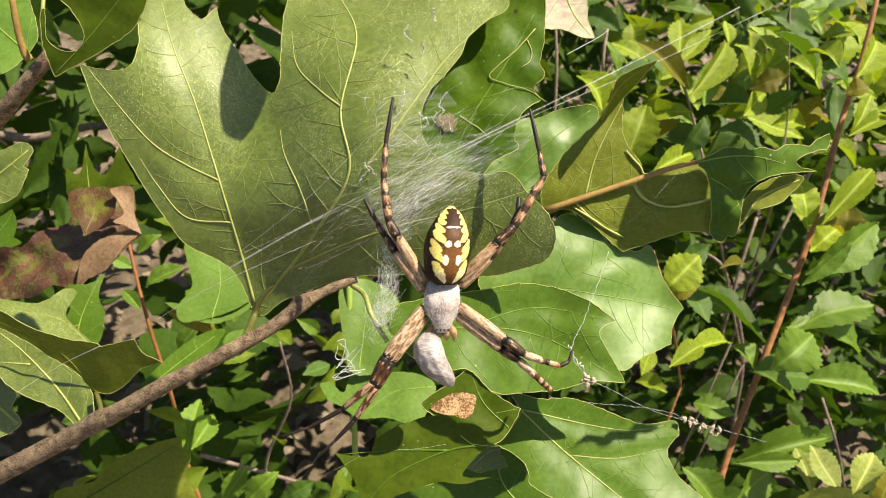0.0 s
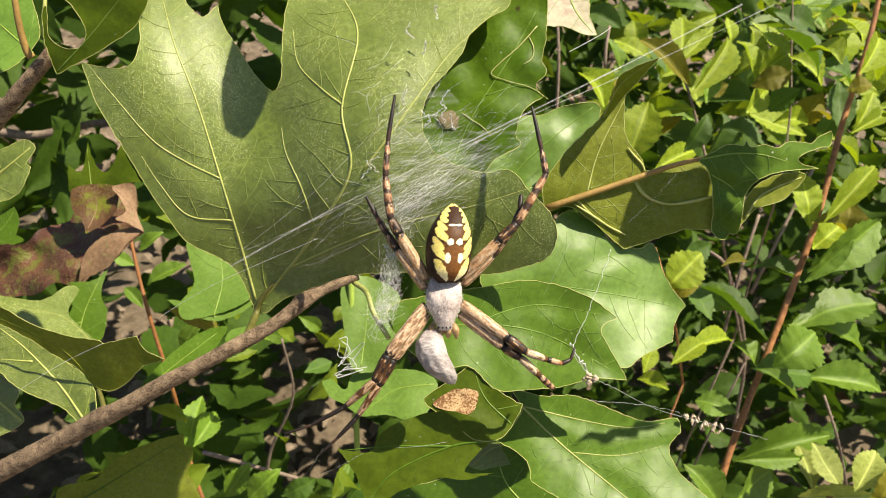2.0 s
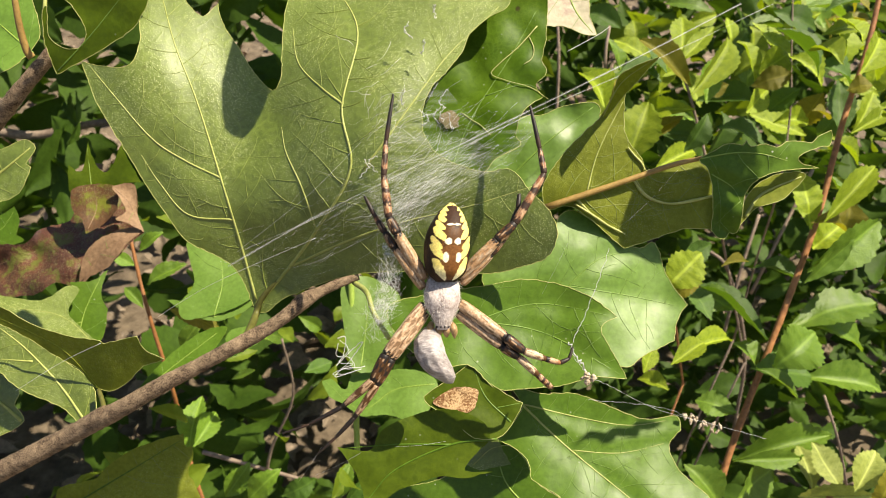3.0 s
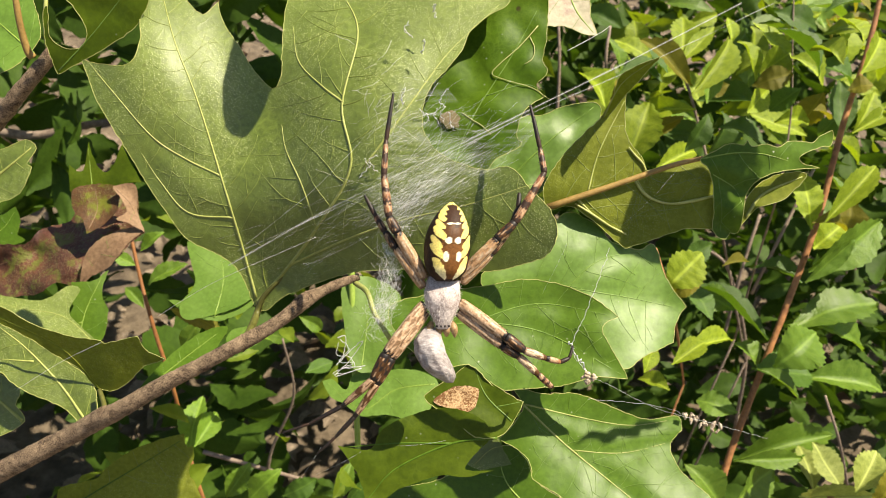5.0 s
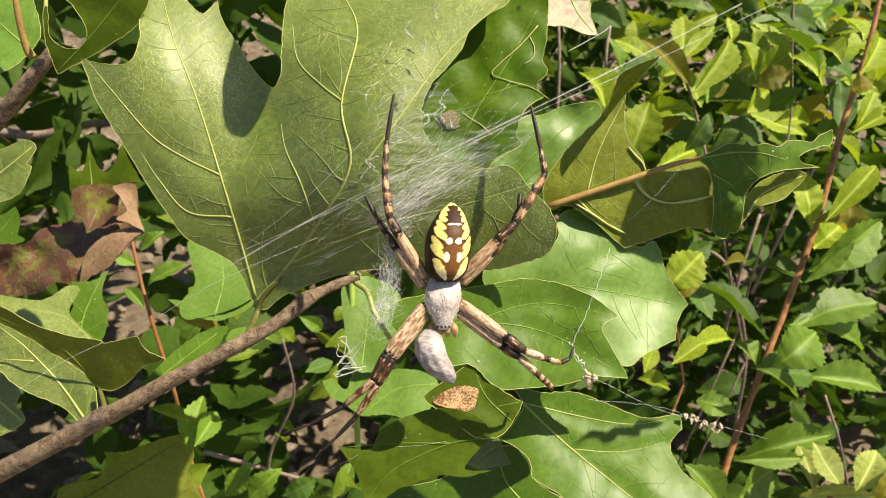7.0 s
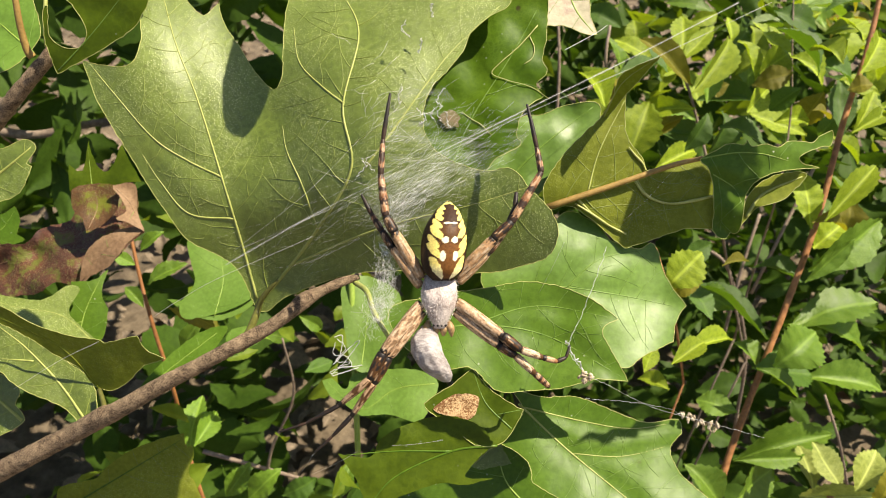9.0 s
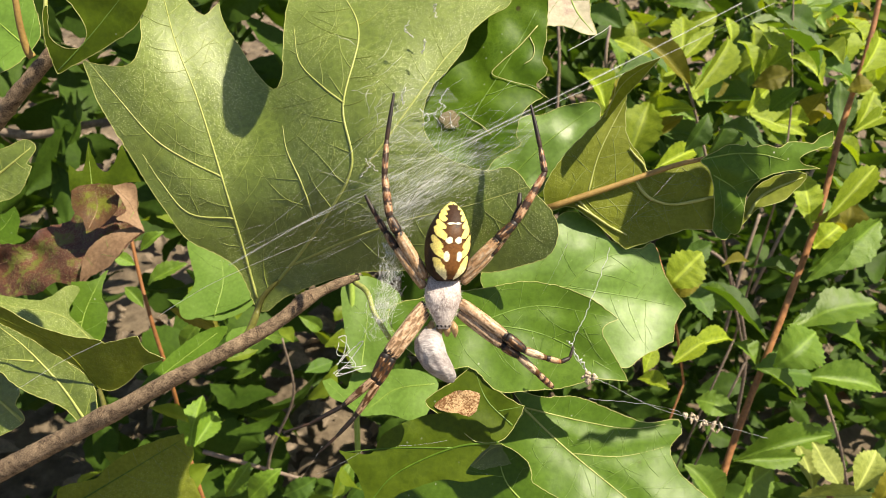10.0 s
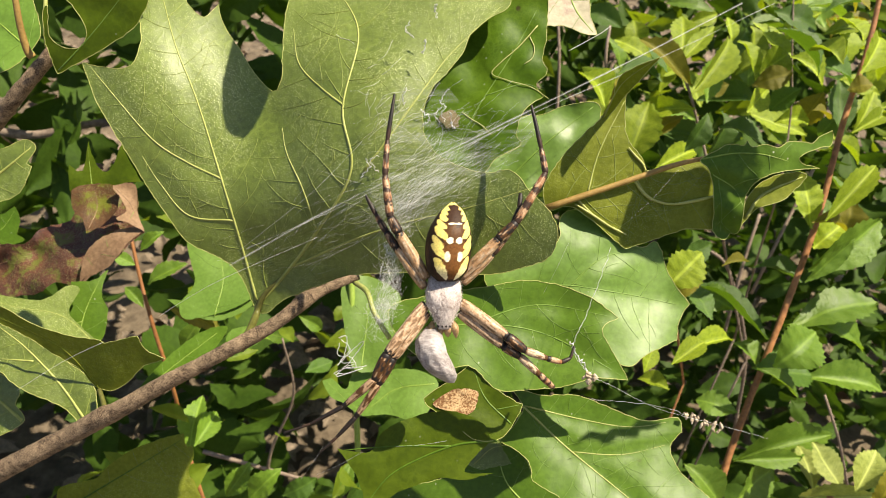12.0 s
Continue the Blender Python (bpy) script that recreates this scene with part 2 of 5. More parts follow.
def build(name, verts, faces, mats, parent=None, origin=None, label="", which=None, tint=None, kind=""):
    """One mesh object out of world places; its origin is the first vertex or the place given."""
    origin = Vector(origin) if origin is not None else Vector(verts[0])
    me = bpy.data.meshes.new(name)
    me.from_pydata([Vector(p) - origin for p in verts], [], faces)
    for m in mats if isinstance(mats, (list, tuple)) else [mats]:
        me.materials.append(m)
    me.polygons.foreach_set("use_smooth", [True] * len(faces))
    if which is not None:
        me.polygons.foreach_set("material_index", which)
    if tint is not None:
        layer = me.color_attributes.new("tint", "FLOAT_COLOR", "POINT")
        layer.data.foreach_set("color", [c for t in tint for c in (*t, 1.0)])
    me.update()
    ob = place(new(name, me), parent, origin)
    if label or kind:
        tagged(ob, label, kind=kind)
    return ob


def curve(points, steps=8):
    """Catmull-Rom through points of any dimension."""
    p = np.array(points, float)
    p = np.vstack([2 * p[0] - p[1], p, 2 * p[-1] - p[-2]])
    out = []
    for i in range(1, len(p) - 2):
        for k in range(steps):
            x = k / steps
            out.append(0.5 * (2 * p[i] + (p[i + 1] - p[i - 1]) * x + (2 * p[i - 1] - 5 * p[i] + 4 * p[i + 1] - p[i + 2]) * x * x
                              + (3 * p[i] - p[i - 1] - 3 * p[i + 1] + p[i + 2]) * x ** 3))
    out.append(p[-2])
    return np.array(out)


def tube(points, radii, sides=6, bumps=0.0, seed=0.0):
    """Vertices and faces of a round rod through world points, closed at both ends."""
    verts, faces = [], []
    pts = [Vector(p) for p in points]
    n = len(pts)
    before = None
    for i, p in enumerate(pts):
        along = (pts[min(i + 1, n - 1)] - pts[max(i - 1, 0)]).normalized()
        if before is None:
            before = along.orthogonal().normalized()
        side = (before - along * before.dot(along)).normalized()
        before = side
        up = along.cross(side)
        for k in range(sides):
            a = 2 * math.pi * k / sides
            r = radii[i]
            if bumps:
                r *= 1 + bumps * noise.noise(Vector((i * 0.7 + seed, k * 1.3, seed)))
            verts.append(p + (side * math.cos(a) + up * math.sin(a)) * r)
    for i in range(n - 1):
        for k in range(sides):
            a, b = i * sides + k, i * sides + (k + 1) % sides
            faces.append((a, b, b + sides, a + sides))
    faces.append(tuple(range(sides))[::-1])
    faces.append(tuple((n - 1) * sides + k for k in range(sides)))
    return verts, faces


def joined(pieces):
    verts, faces = [], []
    for v, f in pieces:
        k = len(verts)
        verts += v
        faces += [tuple(i + k for i in face) for face in f]
    return verts, faces


def rod(name, path, r0, r1, mat, parent=None, label="", steps=6, sides=8, bumps=0.0):
    """A tapered rod through (u, v, depth) places; radii in tenths of a millimetre at the web, r0 to r1 or one for each place."""
    pts = curve(path, steps)
    ds = pts[:, 2]
    if isinstance(r0, tuple):
        wide = curve([[r] for r in r0], steps)[:, 0]
    else:
        wide = np.linspace(r0, r1, len(pts))
    radii = [wide[i] * 1e-4 * ds[i] / D for i in range(len(pts))]
    v, f = tube([spot(*p) for p in pts], radii, sides, bumps, wide[0])
    return build(name, v, f, mat, parent, spot(*path[0]), label)


# ---- oak leaves ----
def margin(points, step=7.0):
    """A closed leaf margin through (u, v) places; a third number marks a pointed lobe tip."""
    p = [np.array(q[:2], float) for q in points]
    sharp = [len(q) > 2 for q in points]
    out, n = [], len(p)
    for i in range(n):
        a, b = p[i], p[(i + 1) % n]
        chord = b - a
        ta = chord * 0.7 if sharp[i] else (b - p[i - 1]) * 0.5
        tb = chord * 0.7 if sharp[(i + 1) % n] else (p[(i + 2) % n] - a) * 0.5
        limit = np.linalg.norm(chord) * 1.2
        ta, tb = [t * min(1, limit / (np.linalg.norm(t) + 1e-9)) for t in (ta, tb)]
        count = max(2, int(np.linalg.norm(chord) / step))
        for k in range(count):
            x = k / count
            out.append(a * (2 * x ** 3 - 3 * x * x + 1) + ta * (x ** 3 - 2 * x * x + x) + b * (3 * x * x - 2 * x ** 3) + tb * (x ** 3 - x * x))
    out = np.array(out)
    rough = [(noise.noise(Vector((q[0] * 0.09, q[1] * 0.09, 3.0))), noise.noise(Vector((q[0] * 0.09, q[1] * 0.09, 9.0)))) for q in out]
    return out + 2.2 * np.array(rough)


def inside(q, poly):
    x, y = q
    a, b = poly, np.roll(poly, -1, 0)
    cross = ((a[:, 1] > y) != (b[:, 1] > y)) & (x < (b[:, 0] - a[:, 0]) * (y - a[:, 1]) / (b[:, 1] - a[:, 1] + 1e-12) + a[:, 0])
    return bool(cross.sum() % 2)


class Sheet:
    """The curved surface in which a leaf lies: a tilt and a bow (millimetres over each centimetre), a ripple, and quilting between veins."""

    def __init__(self, centre, depth, tilt=(0, 0), bow=(0, 0), twist=0.0, ripple=1.0, seed=0.0, quilt=0.35, veins=(), dents=()):
        self.centre, self.depth, self.tilt, self.bow, self.twist, self.ripple = centre, depth, tilt, bow, twist, ripple
        self.seed, self.quilt, self.dents = seed, quilt, dents
        self.lines = np.vstack([curve(v, 10)[:, :2] for v in veins]) if veins else None

    def d(self, u, v):
        x, y = (u - self.centre[0]) / 100, (v - self.centre[1]) / 100
        z = self.tilt[0] * x + self.tilt[1] * y + self.bow[0] * x * x + self.bow[1] * y * y + self.twist * x * y
        z += self.ripple * (noise.noise(Vector((x * 0.8, y * 0.8, self.seed))) + 0.4 * noise.noise(Vector((x * 2.3, y * 2.3, self.seed + 5))))
        for cu, cv, ru, rv, high in self.dents:
            z -= high * math.exp(-((u - cu) / ru) ** 2 - ((v - cv) / rv) ** 2)
        if self.lines is not None:
            gap = np.min(np.hypot(self.lines[:, 0] - u, self.lines[:, 1] - v))
            z -= self.quilt * (1 - math.exp(-(gap / 22) ** 2))
        return self.depth + z * 0.001


def vein_pieces(sheet, poly, veins, thick, seed, twigs=True):
    """Raised veins on the seen side: the main ones through their places, and side veins that fork off them."""
    rng = random.Random(seed)
    pieces, finer = [], []

    def lay(path, r0, r1, to):
        pts = [q for q in path]
        if len(pts) < 2:
            return
        n = len(pts)
        sunk = -0.4e-4 if to is finer else 0.2e-4
        rs = [(r0 + (r1 - r0) * i / (n - 1)) for i in range(n)]
        to.append(tube([spot(q[0], q[1], sheet.d(q[0], q[1]) + r * sunk) for q, r in zip(pts, rs)], [r * 1e-4 for r in rs], 6))

    for j, v in enumerate(veins):
        path = curve(v, 8)
        r0 = thick if j == 0 else thick * (0.75 if j == 1 else 0.55)
        lay(path, r0, r0 * 0.3, pieces)
        if not twigs:
            continue
        length = np.concatenate([[0], np.cumsum(np.hypot(*np.diff(path, axis=0).T))])
        others = np.vstack([curve(w, 8) for k, w in enumerate(veins) if k != j]) if len(veins) > 1 else None
        s, flip = 16.0, 1
        while s < length[-1] - 8:
            i = int(np.searchsorted(length, s)) - 1
            along = path[i + 1] - path[i]
            a = math.atan2(along[1], along[0]) + flip * rng.uniform(0.95, 1.35)
            q, reach, line = np.array(path[i]), rng.uniform(50, 150), []
            for k in range(int(reach / 6)):
                if not inside(q, poly) or (k > 4 and others is not None and np.min(np.hypot(*(others - q).T)) < 5):
                    break
                line.append(q.copy())
                a -= flip * rng.uniform(-0.10, 0.14)
                q = q + 6 * np.array((math.cos(a), math.sin(a)))
                if k in (6, 12) and rng.random() < 0.45:
                    b, p, side_line = a + rng.choice((-1, 1)) * rng.uniform(0.6, 1.1), q.copy(), []
                    for n in range(rng.randrange(4, 10)):
                        if not inside(p, poly):
                            break
                        side_line.append(p.copy())
                        b += rng.uniform(-0.2, 0.2)
                        p = p + 6 * np.array((math.cos(b), math.sin(b)))
                    if len(side_line) > 2:
                        lay(side_line, 0.55, 0.35, finer)
            if len(line) > 3:
                lay(line, max(r0 * 0.2, 0.65), 0.35, finer)
            s += rng.uniform(15, 34)
            flip = -flip
    return pieces, finer


def oak_leaf(parent, points, veins, depth, seen, other, label, tilt=(0, 0), bow=(0, 0), twist=0.0, ripple=1.0, step=12.0, thick=5.0,
             vein_mat=None, twigs=True, rim=True, name="leaf", quilt=0.35, dents=(), middle=None):
    if seen not in (OAK_UNDER, OAK_OLIVE):
        thick *= 0.62
    if depth > 0.2:
        thick *= 0.6
    poly = margin(points)
    seed = len(ORIGIN) * 3.7
    centre = middle or poly.mean(0)
    sheet = Sheet(centre, depth, tilt, bow, twist, ripple, seed, quilt, veins, dents)
    grid = []
    lo, hi = poly.min(0), poly.max(0)
    rng = random.Random(int(seed * 10))
    row, y = 0, lo[1]
    while y < hi[1]:
        x = lo[0] + (row % 2) * step / 2
        while x < hi[0]:
            q = np.array((x + rng.uniform(-2, 2), y + rng.uniform(-2, 2)))
            if inside(q, poly) and np.min(np.hypot(poly[:, 0] - q[0], poly[:, 1] - q[1])) > step * 0.45:
                grid.append(q)
            x += step
        y += step * 0.87
        row += 1
    flat = [Vector(q) for q in (*poly, *grid)]
    out = geometry.delaunay_2d_cdt(flat, [], [list(range(len(poly)))], 1, 0.01)
    verts = [spot(q[0], q[1], sheet.d(q[0], q[1])) for q in out[0]]
    faces = [tuple(f) for f in out[2]]
    eye = AXIS.translation
    keep = []
    for f in faces:
        a, b, c = [verts[i] for i in f[:3]]
        keep.append(f if (b - a).cross(c - a).dot(eye - a) > 0 else f[::-1])
    base = spot(veins[0][0][0], veins[0][0][1], sheet.d(*veins[0][0][:2])) if veins else verts[0]
    leaf = build(name, verts, keep, [seen, other], parent, base, label)
    solid = leaf.modifiers.new("thickness", "SOLIDIFY")
    solid.thickness, solid.offset, solid.material_offset, solid.use_rim = 0.00012, -1, 1, False
    if veins:
        main, finer = vein_pieces(sheet, poly, veins, thick, int(seed), twigs)
        under = seen in (OAK_UNDER, OAK_OLIVE)
        build("vein", *joined(main), vein_mat or (VEIN if under else VEIN_TOP), leaf, base)
        if finer:
            build("veinlet", *joined(finer), VEIN_FINE if under else VEIN_SOFT, leaf, base)
    if rim and depth < 0.2:
        ring = [spot(q[0], q[1], sheet.d(q[0], q[1])) for q in (*poly, poly[0])]
        v, f = tube(ring, [0.000075] * len(ring), 4)
        build("leaf_margin", v, f, EDGE, leaf, base)
    SHEETS[leaf] = sheet
    return leaf


ground_base = spot(-30, 850, 0.170)
oak = thing("oak_sapling", Vector((ground_base.x, ground_base.y, 0)), "young oak with large lobed green leaves and brown bark", "tree")

# the branch that crosses behind the web, with its run down to the ground
rod("branch", [(-60, 868, .170), (0, 836, .167), (60, 804, .164), (130, 768, .161), (184, 738, .158), (205, 729, .157), (290, 680, .154), (345, 652, .153), (400, 622, .152), (445, 598, .152),
               (480, 578, .152), (515, 553, .152), (540, 532, .153), (566, 518, .154), (600, 502, .155), (636, 490, .156)],
    (18, 18, 17.5, 16.5, 18, 16, 14.5, 13.5, 13, 13.5, 12, 12.5, 14.5, 9.5, 8.5, 6), 0, BARK, oak, "rough brown bark with pale grains", 14, 18, 0.14)
low = spot(-60, 868, .170)
v, f = tube([low, low + Vector((-0.05, 0.03, -0.12)), Vector((low.x - 0.06, low.y + 0.04, 0.12)), Vector((low.x - 0.06, low.y + 0.05, -0.01))],
            [0.0035, 0.005, 0.006, 0.007], 12)
build("trunk", v, f, BARK, oak)
rod("branch", [(-40, 250, .176), (0, 208, .172), (40, 158, .168), (95, 92, .165)], 17, 12, BARK, oak, "rough brown bark with pale grains", 8, 12, 0.25)
rod("stalk", [(628, 500, .156), (650, 518, .153), (663, 555, .151), (690, 600, .149)], 5, 4.5, VEIN, oak, "yellowish leaf stalk")
rod("stalk", [(188, 738, .157), (183, 712, .160), (176, 690, .162)], 5, 4, PETIOLE, oak)
rod("stalk", [(26, -10, .162), (36, 46, .164), (48, 88, .166), (58, 102, .167)], 5.5, 7.5, STALK, oak)
rod("stalk", [(82, -10, .160), (80, 40, .160), (84, 84, .162)], 3.5, 4.5, VEIN, oak)

rod("stalk", [(622, 470, .243), (624, 560, .242), (630, 700, .242), (634, 810, .245)], 6, 5, VEIN_TOP, oak, "pale green upright shoot")

LEAVES = {}
LEAVES["great"] = oak_leaf(
    oak, [(455, 548), (415, 472), (335, 428), (298, 382), (262, 330), (232, 280), (198, 225), (172, 180), (160, 148), (146, 110, 1), (182, 118),
          (224, 118), (243, 98), (250, 55), (241, 0), (262, -60), (310, -40), (335, 8), (362, 29), (387, 6, 1), (395, 40), (422, 82), (455, 134),
          (484, 160), (499, 140), (501, 90), (512, 0), (560, -90), (700, -120), (850, -70), (905, 0), (862, 34), (832, 60), (822, 88), (795, 124),
          (762, 160), (748, 215), (772, 270), (850, 304), (905, 300), (938, 336), (975, 375), (988, 412), (975, 450), (935, 470), (868, 484),
          (780, 482)][:47] + [(660, 482), (600, 492), (548, 510), (502, 530), (474, 552)],
    [[(455, 540), (500, 490), (560, 410), (622, 300), (607, 190), (635, 60), (600, -20)],
     [(455, 530), (430, 440), (400, 340), (350, 180), (312, 82), (290, 0)],
     [(392, 315), (330, 285), (270, 245), (200, 165), (160, 116)],
     [(414, 389), (335, 380), (285, 325), (252, 275)],
     [(562, 407), (535, 330), (508, 270), (500, 225)],
     [(609, 185), (570, 155), (530, 112), (520, 50)],
     [(520, 470), (620, 425), (720, 392), (830, 366), (945, 330)],
     [(645, 300), (690, 240), (755, 150), (800, 92), (885, 12)]],
    0.1520, OAK_UNDER, OAK_TOP, "grey-green felted under side with raised yellow veins", tilt=(-1.97, -1.34), bow=(-0.08, 1.13), twist=-0.26, ripple=0.45, step=14,
    dents=[(228, 79, 114, 198, 6.6), (547, -139, 164, 165, -7.9), (631, 197, 151, 468, 3.3), (317, 292, 156, 103, -0.6), (465, 188, 84, 129, -4.6), (510, 480, 170, 110, -5.0)], middle=(560, 215), thick=4.8)
joint = SHEETS[LEAVES["great"]]
rod("stalk", [(424, 618, .1520), (440, 592, .1545), (453, 560, joint.d(455, 545) - 0.001), (466, 526, joint.d(466, 526) - 0.0004),
              (500, 490, joint.d(500, 490) + 0.0003)], 10, 3, PETIOLE, oak, "olive-brown leaf stalk")
LEAVES["upper"] = oak_leaf(
    oak, [(745, 300), (738, 200), (800, 90), (890, -20), (962, -30), (968, 60), (960, 108), (970, 128), (950, 150), (962, 172, 1), (928, 196), (914, 236), (922, 258),
          (880, 280), (850, 312), (800, 330)],
    [[(790, 330), (830, 220), (905, 100), (950, 20)], [(860, 170), (925, 150), (960, 160)]],
    0.158, OAK_GLOW, OAK_UNDER, "dark green upper side with brown blemishes", tilt=(0.8, -0.6), ripple=2.6, vein_mat=VEIN_SOFT, twigs=False, thick=3)
LEAVES["glossy"] = oak_leaf(
    oak, [(850, 300), (890, 250), (918, 210), (960, 204), (1000, 188), (1055, 182), (1062, 212), (1030, 262), (990, 292), (965, 335), (905, 360)],
    [[(880, 340), (960, 260), (1050, 190)]], 0.168, OAK_PALE, OAK_UNDER, "pale glossy upper side", tilt=(0.8, -1.8), bow=(-1.0, -1.6), ripple=2.6, vein_mat=VEIN_SOFT, twigs=False)
LEAVES["curled"] = oak_leaf(
    oak, [(962, 332), (1000, 272), (1050, 222), (1108, 166, 1), (1108, 236), (1138, 284), (1144, 305, 1), (1200, 290), (1243, 282), (1260, 310),
          (1264, 355), (1272, 402), (1212, 407), (1160, 424), (1107, 441, 1), (1080, 420), (1050, 392), (1008, 366), (972, 372)],
    [[(968, 368), (1090, 328), (1190, 294), (1243, 282)], [(1020, 352), (1060, 390), (1104, 412)], [(1125, 318), (1150, 350), (1200, 362), (1262, 348)],
     [(1040, 342), (1060, 270), (1105, 180)]],
    0.1608, OAK_OLIVE, OAK_TOP, "brownish green felted under side, curled over at its end", tilt=(0.2, 0.6), bow=(0, 0.3), ripple=1.2, thick=4.5)
rod("stalk", [(966, 369, .1596), (1090, 328, .1593), (1190, 294, .1593), (1245, 281, .1590)], 6, 4, STALK, LEAVES["curled"], "orange-brown midrib")
oak_leaf(LEAVES["curled"], [(992, 298), (1024, 258), (1058, 218), (1084, 174), (1096, 138), (1128, 118), (1168, 102, 1), (1146, 128), (1114, 162), (1088, 194), (1052, 238), (1018, 280)],
         [[(1000, 292), (1060, 222), (1100, 150), (1160, 106)]], 0.1585, OAK_OLIVE, OAK_TOP, "dark lobe folded over, seen almost edge on", tilt=(-4, 10), name="leaf_fold", twigs=False, thick=2.2)
oak_leaf(LEAVES["curled"], [(1240, 284), (1268, 268), (1290, 256), (1318, 258), (1322, 250, 1), (1332, 262), (1358, 256), (1376, 262), (1402, 250), (1440, 254), (1448, 244, 1), (1474, 232, 1), (1472, 258), (1444, 264), (1414, 280),
                            (1420, 290), (1452, 299, 1), (1410, 301), (1370, 307), (1340, 322), (1320, 346), (1315, 382), (1306, 414), (1292, 412, 1), (1284, 425), (1270, 420), (1260, 408, 1), (1264, 360), (1256, 305)],
         [[(1243, 282), (1300, 272), (1350, 274), (1395, 286)], [(1262, 310), (1300, 335), (1318, 372)]],
         0.1575, OAK_TOP, OAK_UNDER, "dark green upper side, turned over and nibbled", tilt=(-0.6, 0.8), bow=(0.2, 1.2), ripple=4.2, step=10, name="leaf_fold", thick=3.2, quilt=0.7)
oak_leaf(LEAVES["curled"], [(1308, 402), (1318, 360), (1345, 325), (1385, 308), (1427, 308), (1418, 325), (1385, 355), (1340, 370)],
         [[(1320, 385), (1350, 345), (1420, 314)]], 0.1618, OAK_OLIVE, OAK_TOP, "rolled edge", tilt=(0.3, 0.8), name="leaf_fold", twigs=False)
crease = SHEETS[LEAVES["curled"]]
for line, wide in (([(1124, 322), (1138, 342), (1160, 356), (1190, 362), (1225, 357), (1264, 348)], (2.0, 3.0, 2.6, 2.2, 3.2, 2.4)),
                   ([(1018, 362), (1050, 382), (1080, 402), (1108, 416)], (1.6, 2.4, 2.2, 1.4)),
                   ([(1113, 262), (1124, 276), (1137, 290), (1143, 304)], (1.2, 2.2, 2.2, 1.2))):
    rod("leaf_fold", [(a, b, crease.d(a, b) - 0.0003) for a, b in line], wide, 0, EDGE, LEAVES["curled"], "cream raised crease", 6, 6, 0.2)
LEAVES["pale"] = oak_leaf(
    oak, [(850, 490), (900, 470), (980, 432), (985, 390), (1012, 374), (1060, 400), (1082, 426), (1130, 440), (1158, 432), (1178, 490),
          (1214, 541, 1), (1196, 572), (1193, 604, 1), (1140, 630), (1100, 652), (1030, 600), (900, 560)],
    [[(860, 560), (960, 510), (1080, 520), (1205, 545)], [(1000, 512), (1060, 460), (1150, 440)]],
    0.1600, OAK_PALE, OAK_UNDER, "pale glossy upper side with lobed edge", tilt=(0.85, -2.27), bow=(-0.18, -0.30), twist=-0.40, ripple=0.9, vein_mat=VEIN_SOFT, thick=4,
    quilt=0.7, dents=[(995, 342, 123, 102, -3.3), (1167, 505, 74, 94, -2.5)], middle=(1050, 510))
LEAVES["middle"] = oak_leaf(
    oak, [(690, 545), (780, 520), (860, 508), (930, 497), (1000, 508), (1050, 530), (1095, 563, 1), (1066, 582), (1084, 622), (1112, 673, 1),
          (1050, 670), (1000, 684), (935, 690), (880, 690), (835, 650), (780, 650), (715, 610)],
    [[(700, 600), (820, 575), (960, 590), (1105, 668)], [(830, 575), (950, 540), (1088, 562)]],
    0.1500, OAK_TOP, OAK_UNDER, "green glossy upper side", tilt=(-0.27, -2.72), bow=(-0.33, -0.51), twist=0.28, ripple=0.9, vein_mat=VEIN_SOFT, thick=4,
    quilt=0.7, dents=[(810, 656, 46, 49, 1.5), (1059, 597, 48, 102, 1.5)], middle=(930, 590))
LEAVES["lower"] = oak_leaf(
    oak, [(912, 690), (960, 700), (1020, 700), (1080, 722), (1140, 745), (1200, 740), (1206, 765, 1), (1186, 790), (1200, 830), (1232, 862),
          (1262, 892), (1270, 960), (1050, 960), (1000, 890), (944, 852), (940, 830), (928, 808), (884, 780, 1), (910, 752), (926, 722)],
    [[(918, 712), (1000, 790), (1110, 880), (1200, 950)], [(925, 718), (1040, 745), (1120, 756), (1195, 745)], [(1010, 800), (1100, 805), (1190, 785)]],
    0.154, OAK_TOP, OAK_UNDER, "green upper side with yellow veins", vein_mat=VEIN, tilt=(-0.05, -4.12), bow=(0.03, -0.75), twist=-0.09, ripple=0.9, thick=4.5,
    quilt=0.8, dents=[(1007, 709, 60, 79, -1.0), (1246, 782, 100, 117, -1.2)], middle=(1080, 810))
LEAVES["mined"] = oak_leaf(
    oak, [(752, 712), (772, 690), (800, 672), (836, 643, 1), (872, 684), (926, 717, 1), (906, 755), (884, 778), (840, 778), (800, 745)],
    [[(905, 750), (860, 705), (838, 650)], [(880, 725), (920, 717)]],
    0.1462, OAK_THIN, OAK_THIN, "olive leaf with a brown mined patch", tilt=(0.4, -1), ripple=1.4, vein_mat=VEIN_SOFT, twigs=False, thick=3)
LEAVES["lit"] = oak_leaf(
    oak, [(598, 794, 1), (655, 800), (676, 766), (738, 736), (800, 728), (850, 746), (868, 778), (840, 810), (824, 836), (872, 838, 1), (820, 850), (782, 846), (706, 872),
          (655, 905), (640, 862), (622, 826)],
    [[(880, 780), (800, 790), (700, 835), (650, 890)], [(800, 790), (700, 790), (610, 797)]],
    0.1440, OAK_THIN, OAK_THIN, "yellow-green leaf that the sun shines through", tilt=(0.5, -1), ripple=1.5, twigs=False, vein_mat=OAK_TOP, rim=False)
